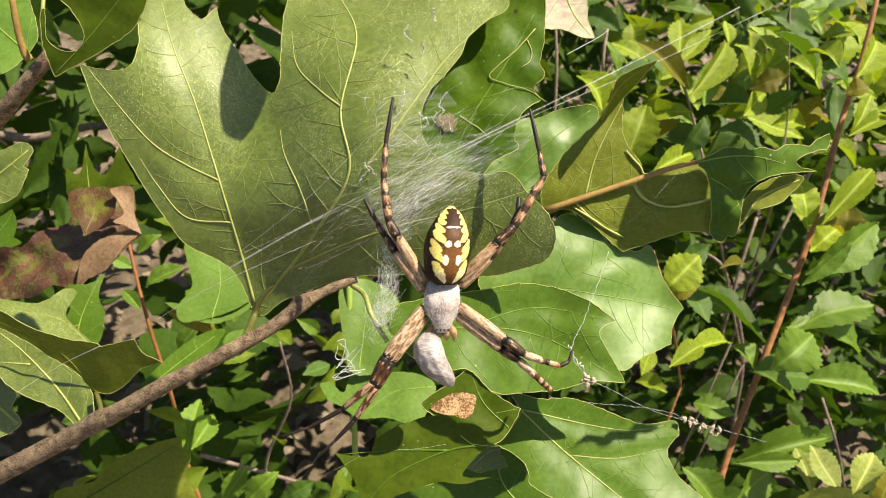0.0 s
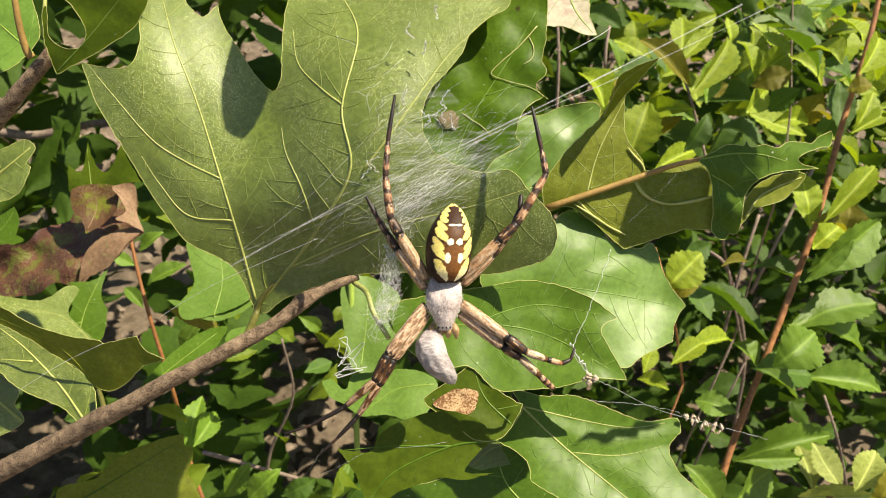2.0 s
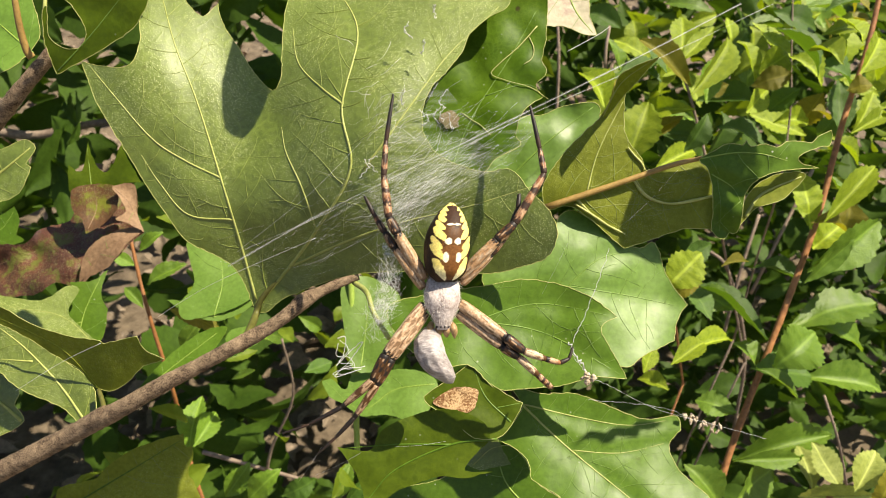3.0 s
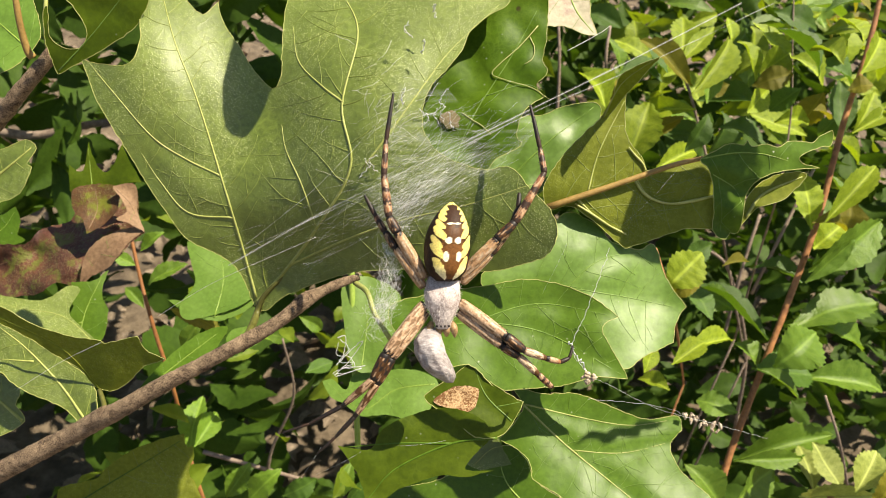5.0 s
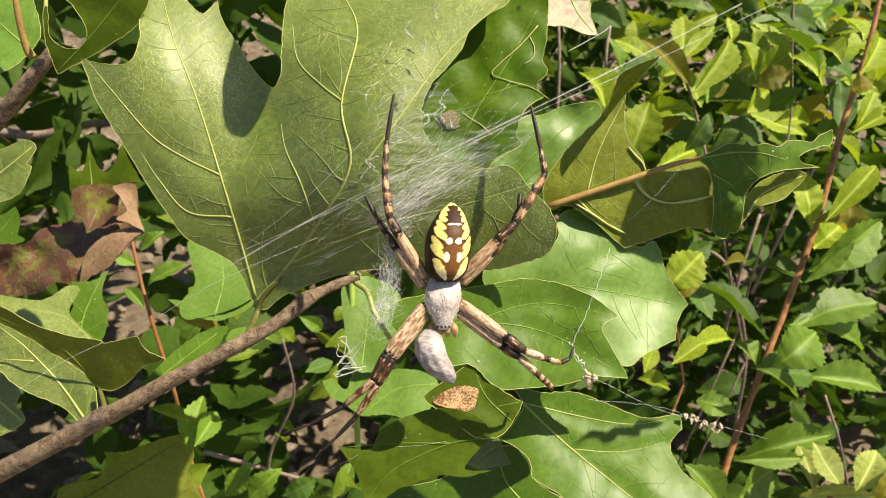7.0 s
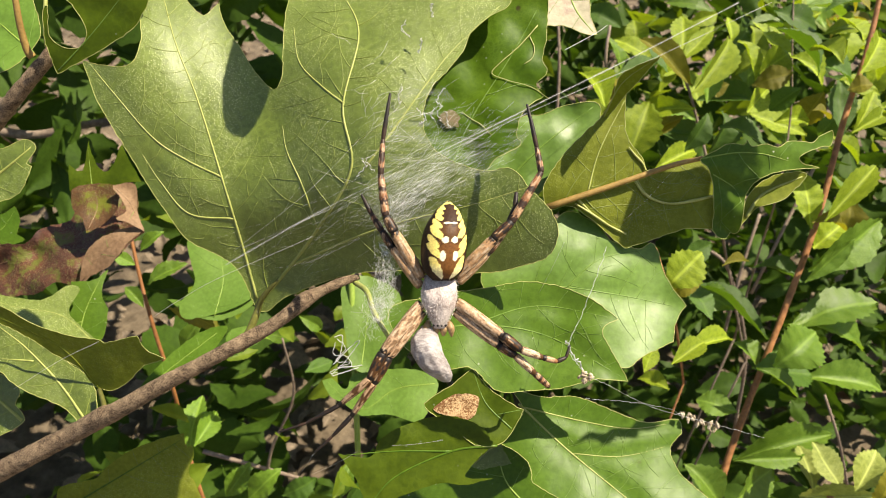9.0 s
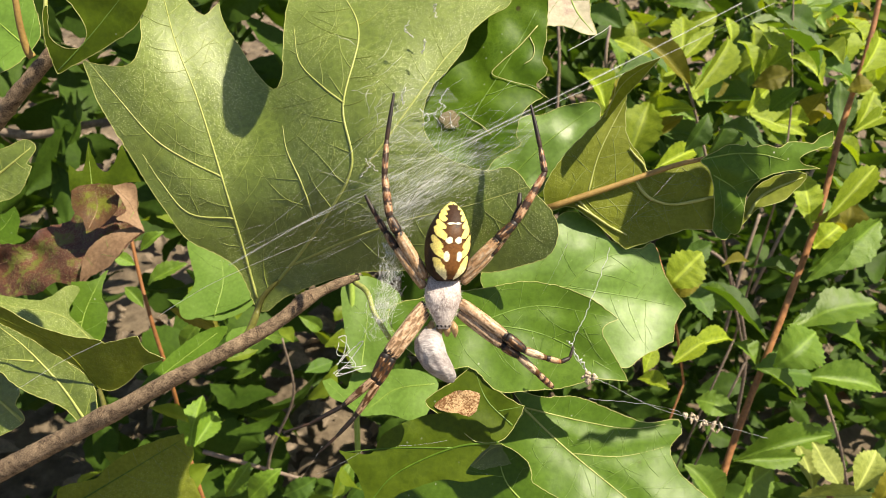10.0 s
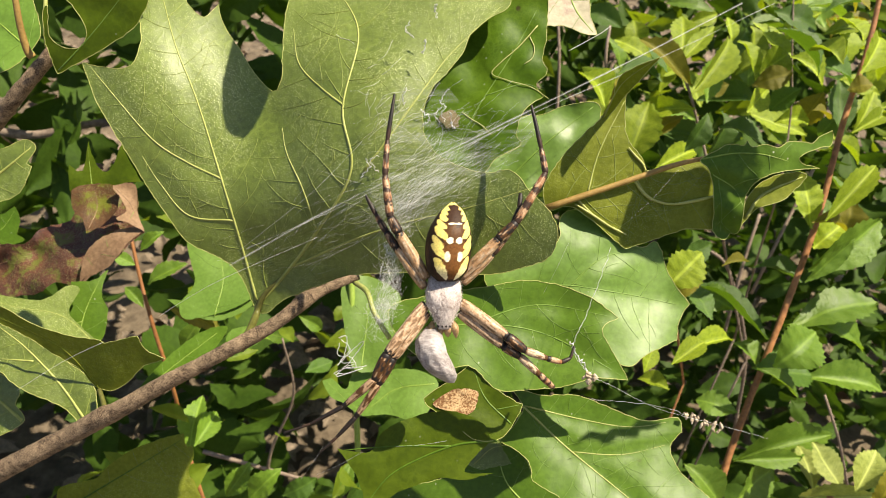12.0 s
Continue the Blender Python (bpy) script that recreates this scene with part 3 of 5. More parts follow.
LEAVES["torn"] = oak_leaf(
    oak, [(824, 818), (846, 788), (878, 772), (892, 798), (906, 822, 1), (876, 828), (850, 832)],
    [[(840, 822), (868, 796), (890, 790)]], 0.166, OAK_UNDER, OAK_TOP, "pale grey-green torn lobe", tilt=(0, -1), ripple=1.2, twigs=False, thick=1.5, rim=False)
LEAVES["under"] = oak_leaf(
    oak, [(690, 872), (780, 848), (868, 795), (905, 790), (932, 815), (948, 852), (1010, 900), (960, 930), (700, 930)],
    [[(960, 920), (900, 860), (880, 800)]], 0.185, OAK_TOP, OAK_UNDER, "dark green leaf in the shade of others", tilt=(0, -2), ripple=1.4)
LEAVES["beside"] = oak_leaf(
    oak, [(570, 675, 1), (588, 671), (612, 690), (626, 664), (680, 655), (740, 656), (776, 680), (756, 734), (736, 750, 1), (690, 735), (640, 736),
          (610, 716), (585, 702)],
    [[(770, 680), (700, 690), (640, 725), (578, 676)]], 0.235, OAK_PALE, OAK_UNDER, "light green leaf with a turned edge", tilt=(0.2, -6), ripple=1.4)
LEAVES["upright"] = oak_leaf(
    oak, [(606, 500), (650, 490), (705, 520), (715, 590), (680, 650), (628, 655), (613, 600)],
    [[(640, 650), (650, 570), (655, 500)]], 0.240, OAK_PALE, OAK_UNDER, "light green leaf", tilt=(1, -7), ripple=1.4)
LEAVES["hanging"] = oak_leaf(
    oak, [(-30, 532), (20, 552), (60, 575), (120, 594), (178, 603), (184, 608), (244, 595, 1), (258, 620), (292, 636, 1), (256, 648), (240, 664), (216, 685), (188, 692), (162, 678), (140, 652),
          (92, 626), (50, 598), (-30, 556)],
    [[(178, 690), (120, 625), (60, 590), (-20, 555)]], 0.160, OAK_OLIVE, OAK_TOP, "olive shaded leaf, drooping", tilt=(-2, 7.5), ripple=1.2, twigs=False,
    vein_mat=OAK_OLIVE, thick=1.6)
LEAVES["yellowed"] = oak_leaf(
    oak, [(-30, 560), (20, 582), (62, 600), (118, 640), (164, 680), (170, 730), (152, 756), (112, 722), (60, 700), (30, 684), (0, 660), (-30, 660)],
    [[(155, 750), (110, 685), (50, 620), (0, 580)], [(60, 640), (0, 636)]], 0.166, OAK_UNDER, OAK_TOP, "yellowish green under side", tilt=(0.2, -3), ripple=1.3, thick=3.6)
LEAVES["corner"] = oak_leaf(
    oak, [(-30, 668), (20, 672), (36, 694), (28, 716), (44, 745), (0, 772), (-30, 775)],
    [[(40, 745), (0, 710), (-30, 690)]], 0.172, OAK_UNDER, OAK_TOP, "pale green leaf", ripple=1.2)
LEAVES["sunny"] = oak_leaf(
    oak, [(-30, 518), (40, 530), (80, 530), (118, 508), (142, 512), (122, 552), (150, 585), (172, 612), (100, 598), (40, 568), (-30, 540)],
    [[(170, 610), (110, 560), (30, 545), (-20, 530)]], 0.222, OAK_UNDER, OAK_TOP, "yellowish leaf in the sun", tilt=(0, -9), ripple=1.2, thick=2.6)
LEAVES["pointed"] = oak_leaf(
    oak, [(192, 478, 1), (180, 518), (192, 548, 1), (180, 602), (140, 592), (92, 590, 1), (104, 556), (124, 540), (126, 500, 1), (166, 496)],
    [[(140, 600), (152, 550), (180, 490)], [(146, 570), (110, 580)]], 0.230, OAK_TOP, OAK_UNDER, "bright green leaf with pointed lobes", tilt=(2.5, -6), ripple=1.3)
LEAVES["dead"] = oak_leaf(
    oak, [(-30, 520), (-30, 440), (45, 432), (72, 406), (128, 388), (132, 338), (152, 318), (206, 330), (240, 328), (246, 392), (257, 412, 1), (230, 432),
          (196, 470), (158, 488), (140, 512), (100, 500), (60, 522)],
    [[(-20, 475), (80, 440), (170, 400), (240, 350)], [(120, 425), (150, 370), (160, 325)]],
    0.250, OAK_DEAD, OAK_SERE, "dead reddish brown leaf, curled, with green-yellow remains", tilt=(1, -5), bow=(0.8, 1.2), ripple=8.5, step=9, vein_mat=VEIN_SERE, quilt=1.2, thick=3.0, twigs=False)
oak_leaf(LEAVES["dead"], [(255, 410, 1), (225, 432), (196, 470), (158, 492), (140, 512), (150, 455), (170, 428), (205, 410), (235, 402)],
         [[(145, 500), (185, 445), (245, 410)]], 0.2395, OAK_SERE, OAK_DEAD, "light brown curled edge", tilt=(1, -4), bow=(1, 3), ripple=4, step=8, name="leaf_fold", vein_mat=VEIN_SERE, quilt=1.5)
oak_leaf(LEAVES["dead"], [(200, 330), (240, 328), (243, 372), (256, 411, 1), (228, 396), (206, 388), (224, 374), (212, 348)],
         [[(205, 335), (230, 360), (250, 405)]], 0.2395, OAK_SERE, OAK_DEAD, "light brown curled edge", tilt=(3, -2), ripple=3.5, step=8, name="leaf_fold", vein_mat=VEIN_SERE, quilt=1.5)
oak_leaf(LEAVES["dead"], [(128, 338), (160, 326), (205, 330), (211, 352), (202, 380), (178, 402), (153, 414, 1), (147, 388), (130, 374)],
         [[(156, 408), (172, 370), (168, 332)]], 0.2405, OAK_SCORCHED, OAK_DEAD, "scorched brown lobe with a yellow-green edge", tilt=(0, -2), bow=(1, 1), ripple=4,
         step=8, name="leaf_fold", vein_mat=VEIN_SERE, quilt=1.2, twigs=False)
LEAVES["tuft"] = oak_leaf(
    oak, [(128, 345), (122, 318), (123, 292, 1), (136, 303), (148, 302), (157, 250, 1), (166, 280), (176, 298), (186, 305), (198, 298), (208, 272), (216, 256, 1), (232, 290), (250, 322, 1), (206, 329), (196, 350), (178, 340), (160, 356)],
    [[(165, 350), (160, 300), (156, 262)]], 0.2425, OAK_THIN, OAK_TOP, "yellow-green leaf tip", tilt=(0, -1), ripple=3.0, twigs=False)
LEAVES["edge"] = oak_leaf(
    oak, [(-30, 278), (10, 262), (45, 248), (64, 262), (48, 290), (56, 296), (30, 346), (-30, 356)],
    [[(-30, 330), (10, 300), (55, 262)]], 0.168, OAK_UNDER, OAK_TOP, "grey-green under side", ripple=1.2)
LEAVES["edge_low"] = oak_leaf(
    oak, [(-30, 392), (10, 378), (26, 366), (36, 392), (30, 415), (44, 425), (0, 440), (-30, 442)],
    [[(-30, 425), (5, 405), (26, 375)]], 0.260, OAK_TOP, OAK_UNDER, "dark green leaf", ripple=1.2)
LEAVES["top_left"] = oak_leaf(
    oak, [(100, -30), (132, 15), (153, 52), (146, 82), (116, 86), (88, 64), (84, 10), (76, 20), (82, 78), (102, 132, 1), (150, 106), (198, 78), (246, 38),
          (255, -30)],
    [[(105, 125), (160, 65), (220, -10)]], 0.156, OAK_THIN, OAK_TOP, "olive under side with a deep round bay", tilt=(0, 4), ripple=1.2, twigs=False, vein_mat=VEIN_SOFT, thick=3)
LEAVES["top_corner"] = oak_leaf(
    oak, [(-30, -30), (-30, 140), (0, 130), (36, 110), (72, 62), (58, 0), (45, -30)],
    [[(60, 95), (20, 60), (-25, 20)]], 0.175, OAK_PALE, OAK_UNDER, "pale green upper side", tilt=(0, -4), ripple=1.2)
LEAVES["blush"] = oak_leaf(
    oak, [(960, -30), (948, 42), (975, 46), (1005, 48), (1036, 62), (1058, 62, 1), (1046, 30), (1034, -30)],
    [[(1000, -30), (1020, 20), (1050, 58)]], 0.165, OAK_BLUSH, OAK_UNDER, "pale withered leaf with a pink edge", tilt=(1, -3), ripple=1.2)
LEAVES["behind"] = oak_leaf(
    oak, [(332, 428), (372, 440), (405, 448), (440, 490), (452, 520), (410, 548), (330, 566), (318, 540), (345, 500)],
    [[(380, 560), (395, 500), (390, 446)]], 0.265, OAK_PALE, OAK_UNDER, "pale blurred upper side", tilt=(0, -10), ripple=1.2)
LEAVES["dark"] = oak_leaf(
    oak, [(104, 868), (150, 853), (172, 846), (190, 826), (236, 796), (290, 776), (326, 768, 1), (330, 792), (340, 790), (344, 806), (334, 838), (346, 856), (352, 920), (120, 920)],
    [[(120, 900), (220, 840), (320, 780)]], 0.215, OAK_OLIVE, OAK_TOP, "dark olive leaf with holes in the shade", tilt=(-1, 2), ripple=1.3, vein_mat=OAK_TOP)
LEAVES["blade"] = oak_leaf(
    oak, [(222, 724), (256, 676), (312, 620), (366, 584), (404, 582), (360, 640), (306, 686), (252, 718)],
    [[(228, 718), (300, 655), (385, 590)]], 0.250, OAK_TOP, OAK_UNDER, "narrow green leaf", tilt=(0, -8), ripple=1.0, thick=7)

LEAVES["soft"] = oak_leaf(
    oak, [(296, 530, 1), (340, 536), (376, 553), (420, 536), (462, 512, 1), (444, 544), (398, 566), (368, 567), (332, 556)],
    [[(455, 518), (400, 552), (370, 560), (310, 538)]], 0.262, OAK_PALE, OAK_UNDER, "pale green leaf low in the sun", tilt=(0, -9), ripple=1.4)
LEAVES["round"] = oak_leaf(
    oak, [(400, 600), (412, 584), (436, 578, 1), (444, 596), (432, 618), (410, 624)],
    [[(408, 620), (420, 602), (434, 582)]], 0.262, OAK_PALE, OAK_UNDER, "small round light green leaf", tilt=(0, -6), ripple=1.0)

# added out of view, cut to cast the wedge of shadow on the great leaf
LEAVES["overhead"] = oak_leaf(
    oak, [(667, -446), (665, -379), (675, -336), (704, -318), (738, -338), (768, -392), (765, -434), (746, -495), (692, -519)],
    [[(730, -490), (720, -420), (705, -330)]], 0.125, OAK_GLOW, OAK_UNDER, "unseen leaf added to shadow the great one", tilt=(0, -2), ripple=1.0)

# added out of view; its outline shapes the shadow across the curled leaf
LEAVES["overhang"] = oak_leaf(
    oak, [(1549, -150), (1590, -180), (1640, -172), (1690, -176), (1720, -110), (1724, -58), (1650, -50), (1600, -54), (1556, -60), (1546, -100)],
    [[(1680, -100), (1600, -95), (1515, -90)]], 0.129, OAK_TOP, OAK_UNDER, "unseen leaf added to shadow the curled one", tilt=(0, -2), ripple=1.0)

# added beyond the right edge of view to throw a dark band on the lower leaf
LEAVES["narrow"] = oak_leaf(
    oak, [(1800, 70, 1), (1850, 28), (1880, 40), (1930, 0), (1965, 10), (2010, -30), (2070, -20, 1), (2030, 10), (1990, 18), (1965, 48), (1920, 44), (1880, 72), (1840, 62)],
    [[(2065, -18), (1940, 22), (1810, 66)]], 0.105, OAK_TOP, OAK_UNDER, "unseen narrow leaf added to shadow the lower one", ripple=0.8, twigs=False)

# the mined patch of the olive leaf, a dry blister
poly = margin([(768, 716), (790, 696), (812, 688), (846, 694), (842, 722), (826, 734), (798, 730)], 5)
sheet = SHEETS[LEAVES["mined"]]
spread = [Vector((x + rr.uniform(-2, 2), y + rr.uniform(-2, 2))) for rr in [random.Random(3)] for x in range(770, 846, 7) for y in range(690, 734, 7)
          if inside((x, y), poly)]
out = geometry.delaunay_2d_cdt([Vector(q) for q in poly] + spread, [], [list(range(len(poly)))], 1, 0.01)
build("blister", [spot(q[0], q[1], sheet.d(*q) - 0.0003 - 0.0003 * noise.noise(Vector((q[0] * 0.09, q[1] * 0.09, 0)))) for q in out[0]], [tuple(f)[::-1] for f in out[2]], MINE, LEAVES["mined"], label="dry brown patch")

sheet = SHEETS[LEAVES["upper"]]
poly = margin([(780, 204), (790, 198), (799, 195), (808, 201), (815, 210), (811, 218), (813, 226), (802, 225), (792, 230), (786, 220), (778, 214)], 4)
out = geometry.delaunay_2d_cdt([Vector(q) for q in poly], [], [list(range(len(poly)))], 1, 0.01)
for line in ([(952, 46), (920, 82), (886, 112), (871, 131), (898, 143), (940, 155), (972, 176)], [(938, 66), (946, 86), (942, 104), (928, 114)],
             [(818, 200), (835, 212), (852, 222), (870, 240)]):
    rod("vein", [(a, b, sheet.d(a, b) - 0.0002) for a, b in line], 1.1, 0.6, EDGE, LEAVES["upper"], "pale raised thread-like vein", 6, 6, 0.3)
WITHERED = plain_material("withered", (0.09, 0.12, 0.02), (0.27, 0.18, 0.13), 0.8, 2200, 0.0002)
build("blister", [spot(q[0], q[1], sheet.d(*q) - 0.0004) for q in out[0]], [tuple(f)[::-1] for f in out[2]], WITHERED, LEAVES["upper"], label="withered pinkish patch")


# ---- the spider and her prey ----
def at(u, v, w=0.0):
    """On the web's grid, w tenths of a millimetre before the web's plane."""
    return spot(u, v, D - w * 1e-4)


RIGHT, UP, NEAR = [AXIS.to_3x3() @ Vector(a) for a in ((1, 0, 0), (0, 1, 0), (0, 0, 1))]


def body(axis, widths, depths, rings, sides, turn=0.0, lump=0.0, seed=0.0):
    """A round body along (u, v, w) places; half widths and half depths in tenths of a millimetre. Gives verts, faces and each one's (s, angle)."""
    path, keys = curve(axis, 12), np.linspace(0, 1, len(widths))
    verts, faces, marks = [], [], []
    m = len(path)
    for i in range(rings + 1):
        s = i / rings
        k = min(s * (m - 1), m - 1.001)
        c = path[int(k)] + (path[int(k) + 1] - path[int(k)]) * (k - int(k))
        wide, deep = np.interp(s, keys, widths), np.interp(s, keys, depths)
        for j in range(sides):
            a = 2 * math.pi * j / sides
            r = 1 + lump * noise.noise(Vector((math.cos(a) * 2, math.sin(a) * 2, s * 5 + seed)))
            verts.append(at(*c) + (RIGHT * math.sin(a) * wide * r + NEAR * math.cos(a) * deep * r) * 1e-4)
            marks.append((s, (a - turn + math.pi) % (2 * math.pi) - math.pi))
    for i in range(rings):
        for j in range(sides):
            a, b = i * sides + j, i * sides + (j + 1) % sides
            faces.append((a, b, b + sides, a + sides))
    faces.append(tuple(range(sides))[::-1])
    faces.append(tuple(rings * sides + j for j in range(sides)))
    return verts, faces, marks


def smooth_table(values, n=40):
    return list(np.maximum(curve([[v] for v in values], n)[:, 0], 0.3))


SPIDER_AT = at(790, 500, 12)
spider = thing("spider", SPIDER_AT, "black and yellow garden spider, head down on her web", "spider")

# abdomen: pale yellow blotches either side of a brown band, in pairs
v, f, marks = body([(790, 498, 36), (791, 450, 27), (795, 400, 24), (800, 357, 14)], smooth_table([17, 33, 37.5, 39.5, 40, 38.5, 34, 27, 18, 2]),
                   smooth_table([8, 24, 32, 36, 37, 36, 31, 24, 15, 2]), 150, 150, radians(15))
YELLOW, CREAM, BROWN, UMBER, DARK = (0.85, 0.69, 0.20), (0.88, 0.82, 0.58), (0.040, 0.018, 0.009), (0.085, 0.035, 0.010), (0.022, 0.011, 0.006)
BLOTCHES = [(0.165, 0.60, 0.122, 0.37, 0.28), (0.375, 0.70, 0.062, 0.43, 0.20), (0.475, 0.78, 0.054, 0.38, 0.18), (0.59, 0.72, 0.060, 0.42, 0.16),
            (0.685, 0.78, 0.046, 0.40, 0.14), (0.775, 0.80, 0.044, 0.42, 0.11), (0.85, 0.92, 0.034, 0.48, 0.07),
            (0.912, 1.0, 0.028, 0.60, 0.05), (0.97, 1.2, 0.026, 1.4, 0.0)]
SPOTS = [(0.305, 0.29, 0.062, 0.13), (0.49, 0.21, 0.038, 0.15), (0.69, 0.19, 0.011, 0.19)]
tints = []
for s, a in marks:
    q = abs(a)
    wob = 0.10 * noise.noise(Vector((s * 28, a * 3.5, 1.0)))
    dorsal = (0.15, 0.060, 0.016) if s + wob < 0.46 else UMBER if s + wob < 0.67 else BROWN
    c = DARK if s < 0.03 else dorsal if q < 0.5 else BROWN if q < 1.0 else DARK
    for cs, cq, ls, lq, slant in BLOTCHES:
        e = math.hypot((s - cs - slant * (q - cq)) / ls, (q - cq) / lq)
        if e + wob * 1.4 < 0.92:
            c = tuple(x + (y - x) * max(0, 1 - s * 4.5) for x, y in zip(YELLOW, CREAM))
    for cs, cq, ls, lq in SPOTS:
        if math.hypot((s - cs) / ls, (q - cq) / lq) + wob < 1:
            c = CREAM
    tints.append(c)
build("abdomen", v, f, CHITIN, spider, SPIDER_AT, "brown with paired yellow blotches", tint=tints)

# carapace, silver-haired, with the head, eyes, jaws and palps below it
v, f, marks = body([(784, 488, 12), (784, 525, 22), (784, 555, 20), (784, 582, 14)], smooth_table([25, 30, 31, 28, 22, 15, 10]),
                   smooth_table([12, 17, 19, 18, 17, 15, 9]), 60, 60, 0, 0.10)
carapace = build("carapace", v, f, FUR, spider, SPIDER_AT, "covered in short silvery hair")
rng = random.Random(5)
hairs = []
for k in range(900):
    i = rng.randrange(60 * 4, 60 * 57)
    p = Vector(v[i])
    if (p - at(784, 540, 0)).dot(NEAR) < 0:
        continue
    out = (p - at(784, 540, 8)).normalized()
    tip = p + (out * 0.5 - UP * 0.6 + RIGHT * rng.uniform(-0.4, 0.4)).normalized() * rng.uniform(0.0003, 0.0007)
    hairs.append(tube([p, (p + tip) / 2 + out * 0.00005, tip], [0.000018, 0.000014, 0.000004], 3))
hv, hf = joined(hairs)
HAIR = plain_material("hair", (0.56, 0.49, 0.45), (0.78, 0.72, 0.68), 0.45, 900, 0.00002)
build("hair", hv, hf, HAIR, carapace, SPIDER_AT, kind="stuff")
for u, w in ((774, 22), (781, 25), (788, 25), (795, 22)):
    ev, ef, _ = body([(u, 574, w), (u, 577, w + 1), (u, 580, w)], smooth_table([0.5, 2.2, 0.5], 6), smooth_table([0.5, 2.2, 0.5], 6), 8, 8)
    build("eye", ev, ef, BLACK, carapace, SPIDER_AT)
for u, lean in ((764, -2), (801, 3)):
    pv, pf, _ = body([(u, 568, 8), (u + lean, 582, 14), (u + lean * 1.5, 598, 10)], smooth_table([3, 6, 7, 5, 1], 8), smooth_table([3, 6, 6, 5, 1], 8), 16, 12, 0, 0.2)
    build("palp", pv, pf, PALP, spider, SPIDER_AT, "brown hairy palp")
for u in (777, 791):
    pv, pf, _ = body([(u, 576, 10), (u, 586, 12), (u, 596, 6)], smooth_table([5, 7, 6, 2], 8), smooth_table([5, 7, 6, 2], 8), 14, 12)
    build("jaw", pv, pf, PALP, spider, SPIDER_AT)

SEPIA, DUSK, AMBER = (0.20, 0.115, 0.06), (0.040, 0.020, 0.012), (0.44, 0.255, 0.13)
TAN, RUST, INK, STRAW = (0.43, 0.275, 0.165), (0.25, 0.11, 0.048), (0.014, 0.010, 0.009), (0.56, 0.42, 0.285)


def leg(joints, radii, kinds):
    """A leg from hip to claw: joints are (u, v, w) places; kinds name each length's markings."""
    top = None
    rng = random.Random(int(joints[-1][0]))
    for j, kind in enumerate(kinds):
        a, b = np.array(joints[j], float), np.array(joints[j + 1], float)
        length = np.linalg.norm(b - a)
        n, sides = max(10, int(length / 1.6)), 28
        pts, rs, tints = [], [], []
        for i in range(n + 1):
            x = i / n
            swell = 1 + 0.10 * math.sin(math.pi * x) - 0.18 * (abs(2 * x - 1) ** 8)
            pts.append(at(*(a + (b - a) * x)) + NEAR * 0.0003 * math.sin(math.pi * x) * (length / 120))
            rs.append((radii[j] + (radii[j + 1] - radii[j]) * x) * swell * 1e-4)
            for k in range(sides):
                wob = x + 0.09 * noise.noise(Vector((i * 0.3, k * 0.55, j)))
                streak = noise.noise(Vector((i * 0.10, k * 1.37, j + 3)))
                if kind == "thigh":
                    c = INK if wob > 0.95 or wob < 0.03 else SEPIA if streak > 0.16 else STRAW if streak < -0.22 else TAN
                elif kind == "banded":
                    c = DUSK if (wob < 0.10 or 0.28 < wob < 0.42 or 0.58 < wob < 0.70 or wob > 0.90) else RUST if streak > 0.05 or 0.42 < wob < 0.5 else TAN
                elif kind == "smooth":
                    c = INK if wob > 0.95 else SEPIA if streak > 0.3 or wob < 0.05 else AMBER if streak > 0.0 else TAN if streak > -0.25 else STRAW
                elif kind == "flecked":
                    c = DUSK if wob < 0.18 or 0.45 < wob < 0.62 or wob > 0.85 or streak > 0.15 else RUST if streak > -0.1 else TAN
                elif kind == "knee":
                    c = INK if wob < 0.12 or wob > 0.86 or streak > 0.1 else TAN if streak < -0.3 else UMBER
                elif kind == "pale":
                    c = UMBER if wob > 0.82 else SEPIA if streak > 0.2 or wob < 0.06 else STRAW
                elif kind == "dim":
                    c = INK if wob > 0.86 else UMBER if streak > 0.1 or 0.36 < wob < 0.48 else TAN
                elif kind == "inky":
                    c = DUSK if streak > 0.25 else INK
                elif kind == "dark_base":
                    c = INK if wob < 0.25 else TAN if wob < 0.8 and streak < 0.2 else RUST
                else:
                    c = DUSK if wob < 0.25 or streak > 0.3 else INK
                tints.append(c)
        v, f = tube(pts, rs, sides)
        count = len(v)
        for s in range(int(length / 4)):  # stiff hairs
            i = rng.randrange(1, n)
            across = (pts[i] - pts[i - 1]).cross(NEAR).normalized() * rng.choice((-1, 1)) + NEAR * rng.uniform(-0.3, 0.6)
            ahead = (pts[i] - pts[i - 1]).normalized()
            tip = pts[i] + across.normalized() * (rs[i] + 0.00045) + ahead * 0.0005
            hv, hf = tube([pts[i] + across.normalized() * rs[i] * 0.8, tip], [0.000022, 0.000006], 3)
            f += [tuple(q + len(v) for q in face) for face in hf]
            v += hv
            tints += [INK] * len(hv)
        name = ("thigh", "kneecap", "shin", "foot", "toe")[min(j, 4)]
        ob = build(name if j else "leg", v, f, LEG, top or spider, at(*joints[j]), "" if j else "tan leg ringed with black", tint=tints)
        top = top or ob
    return top


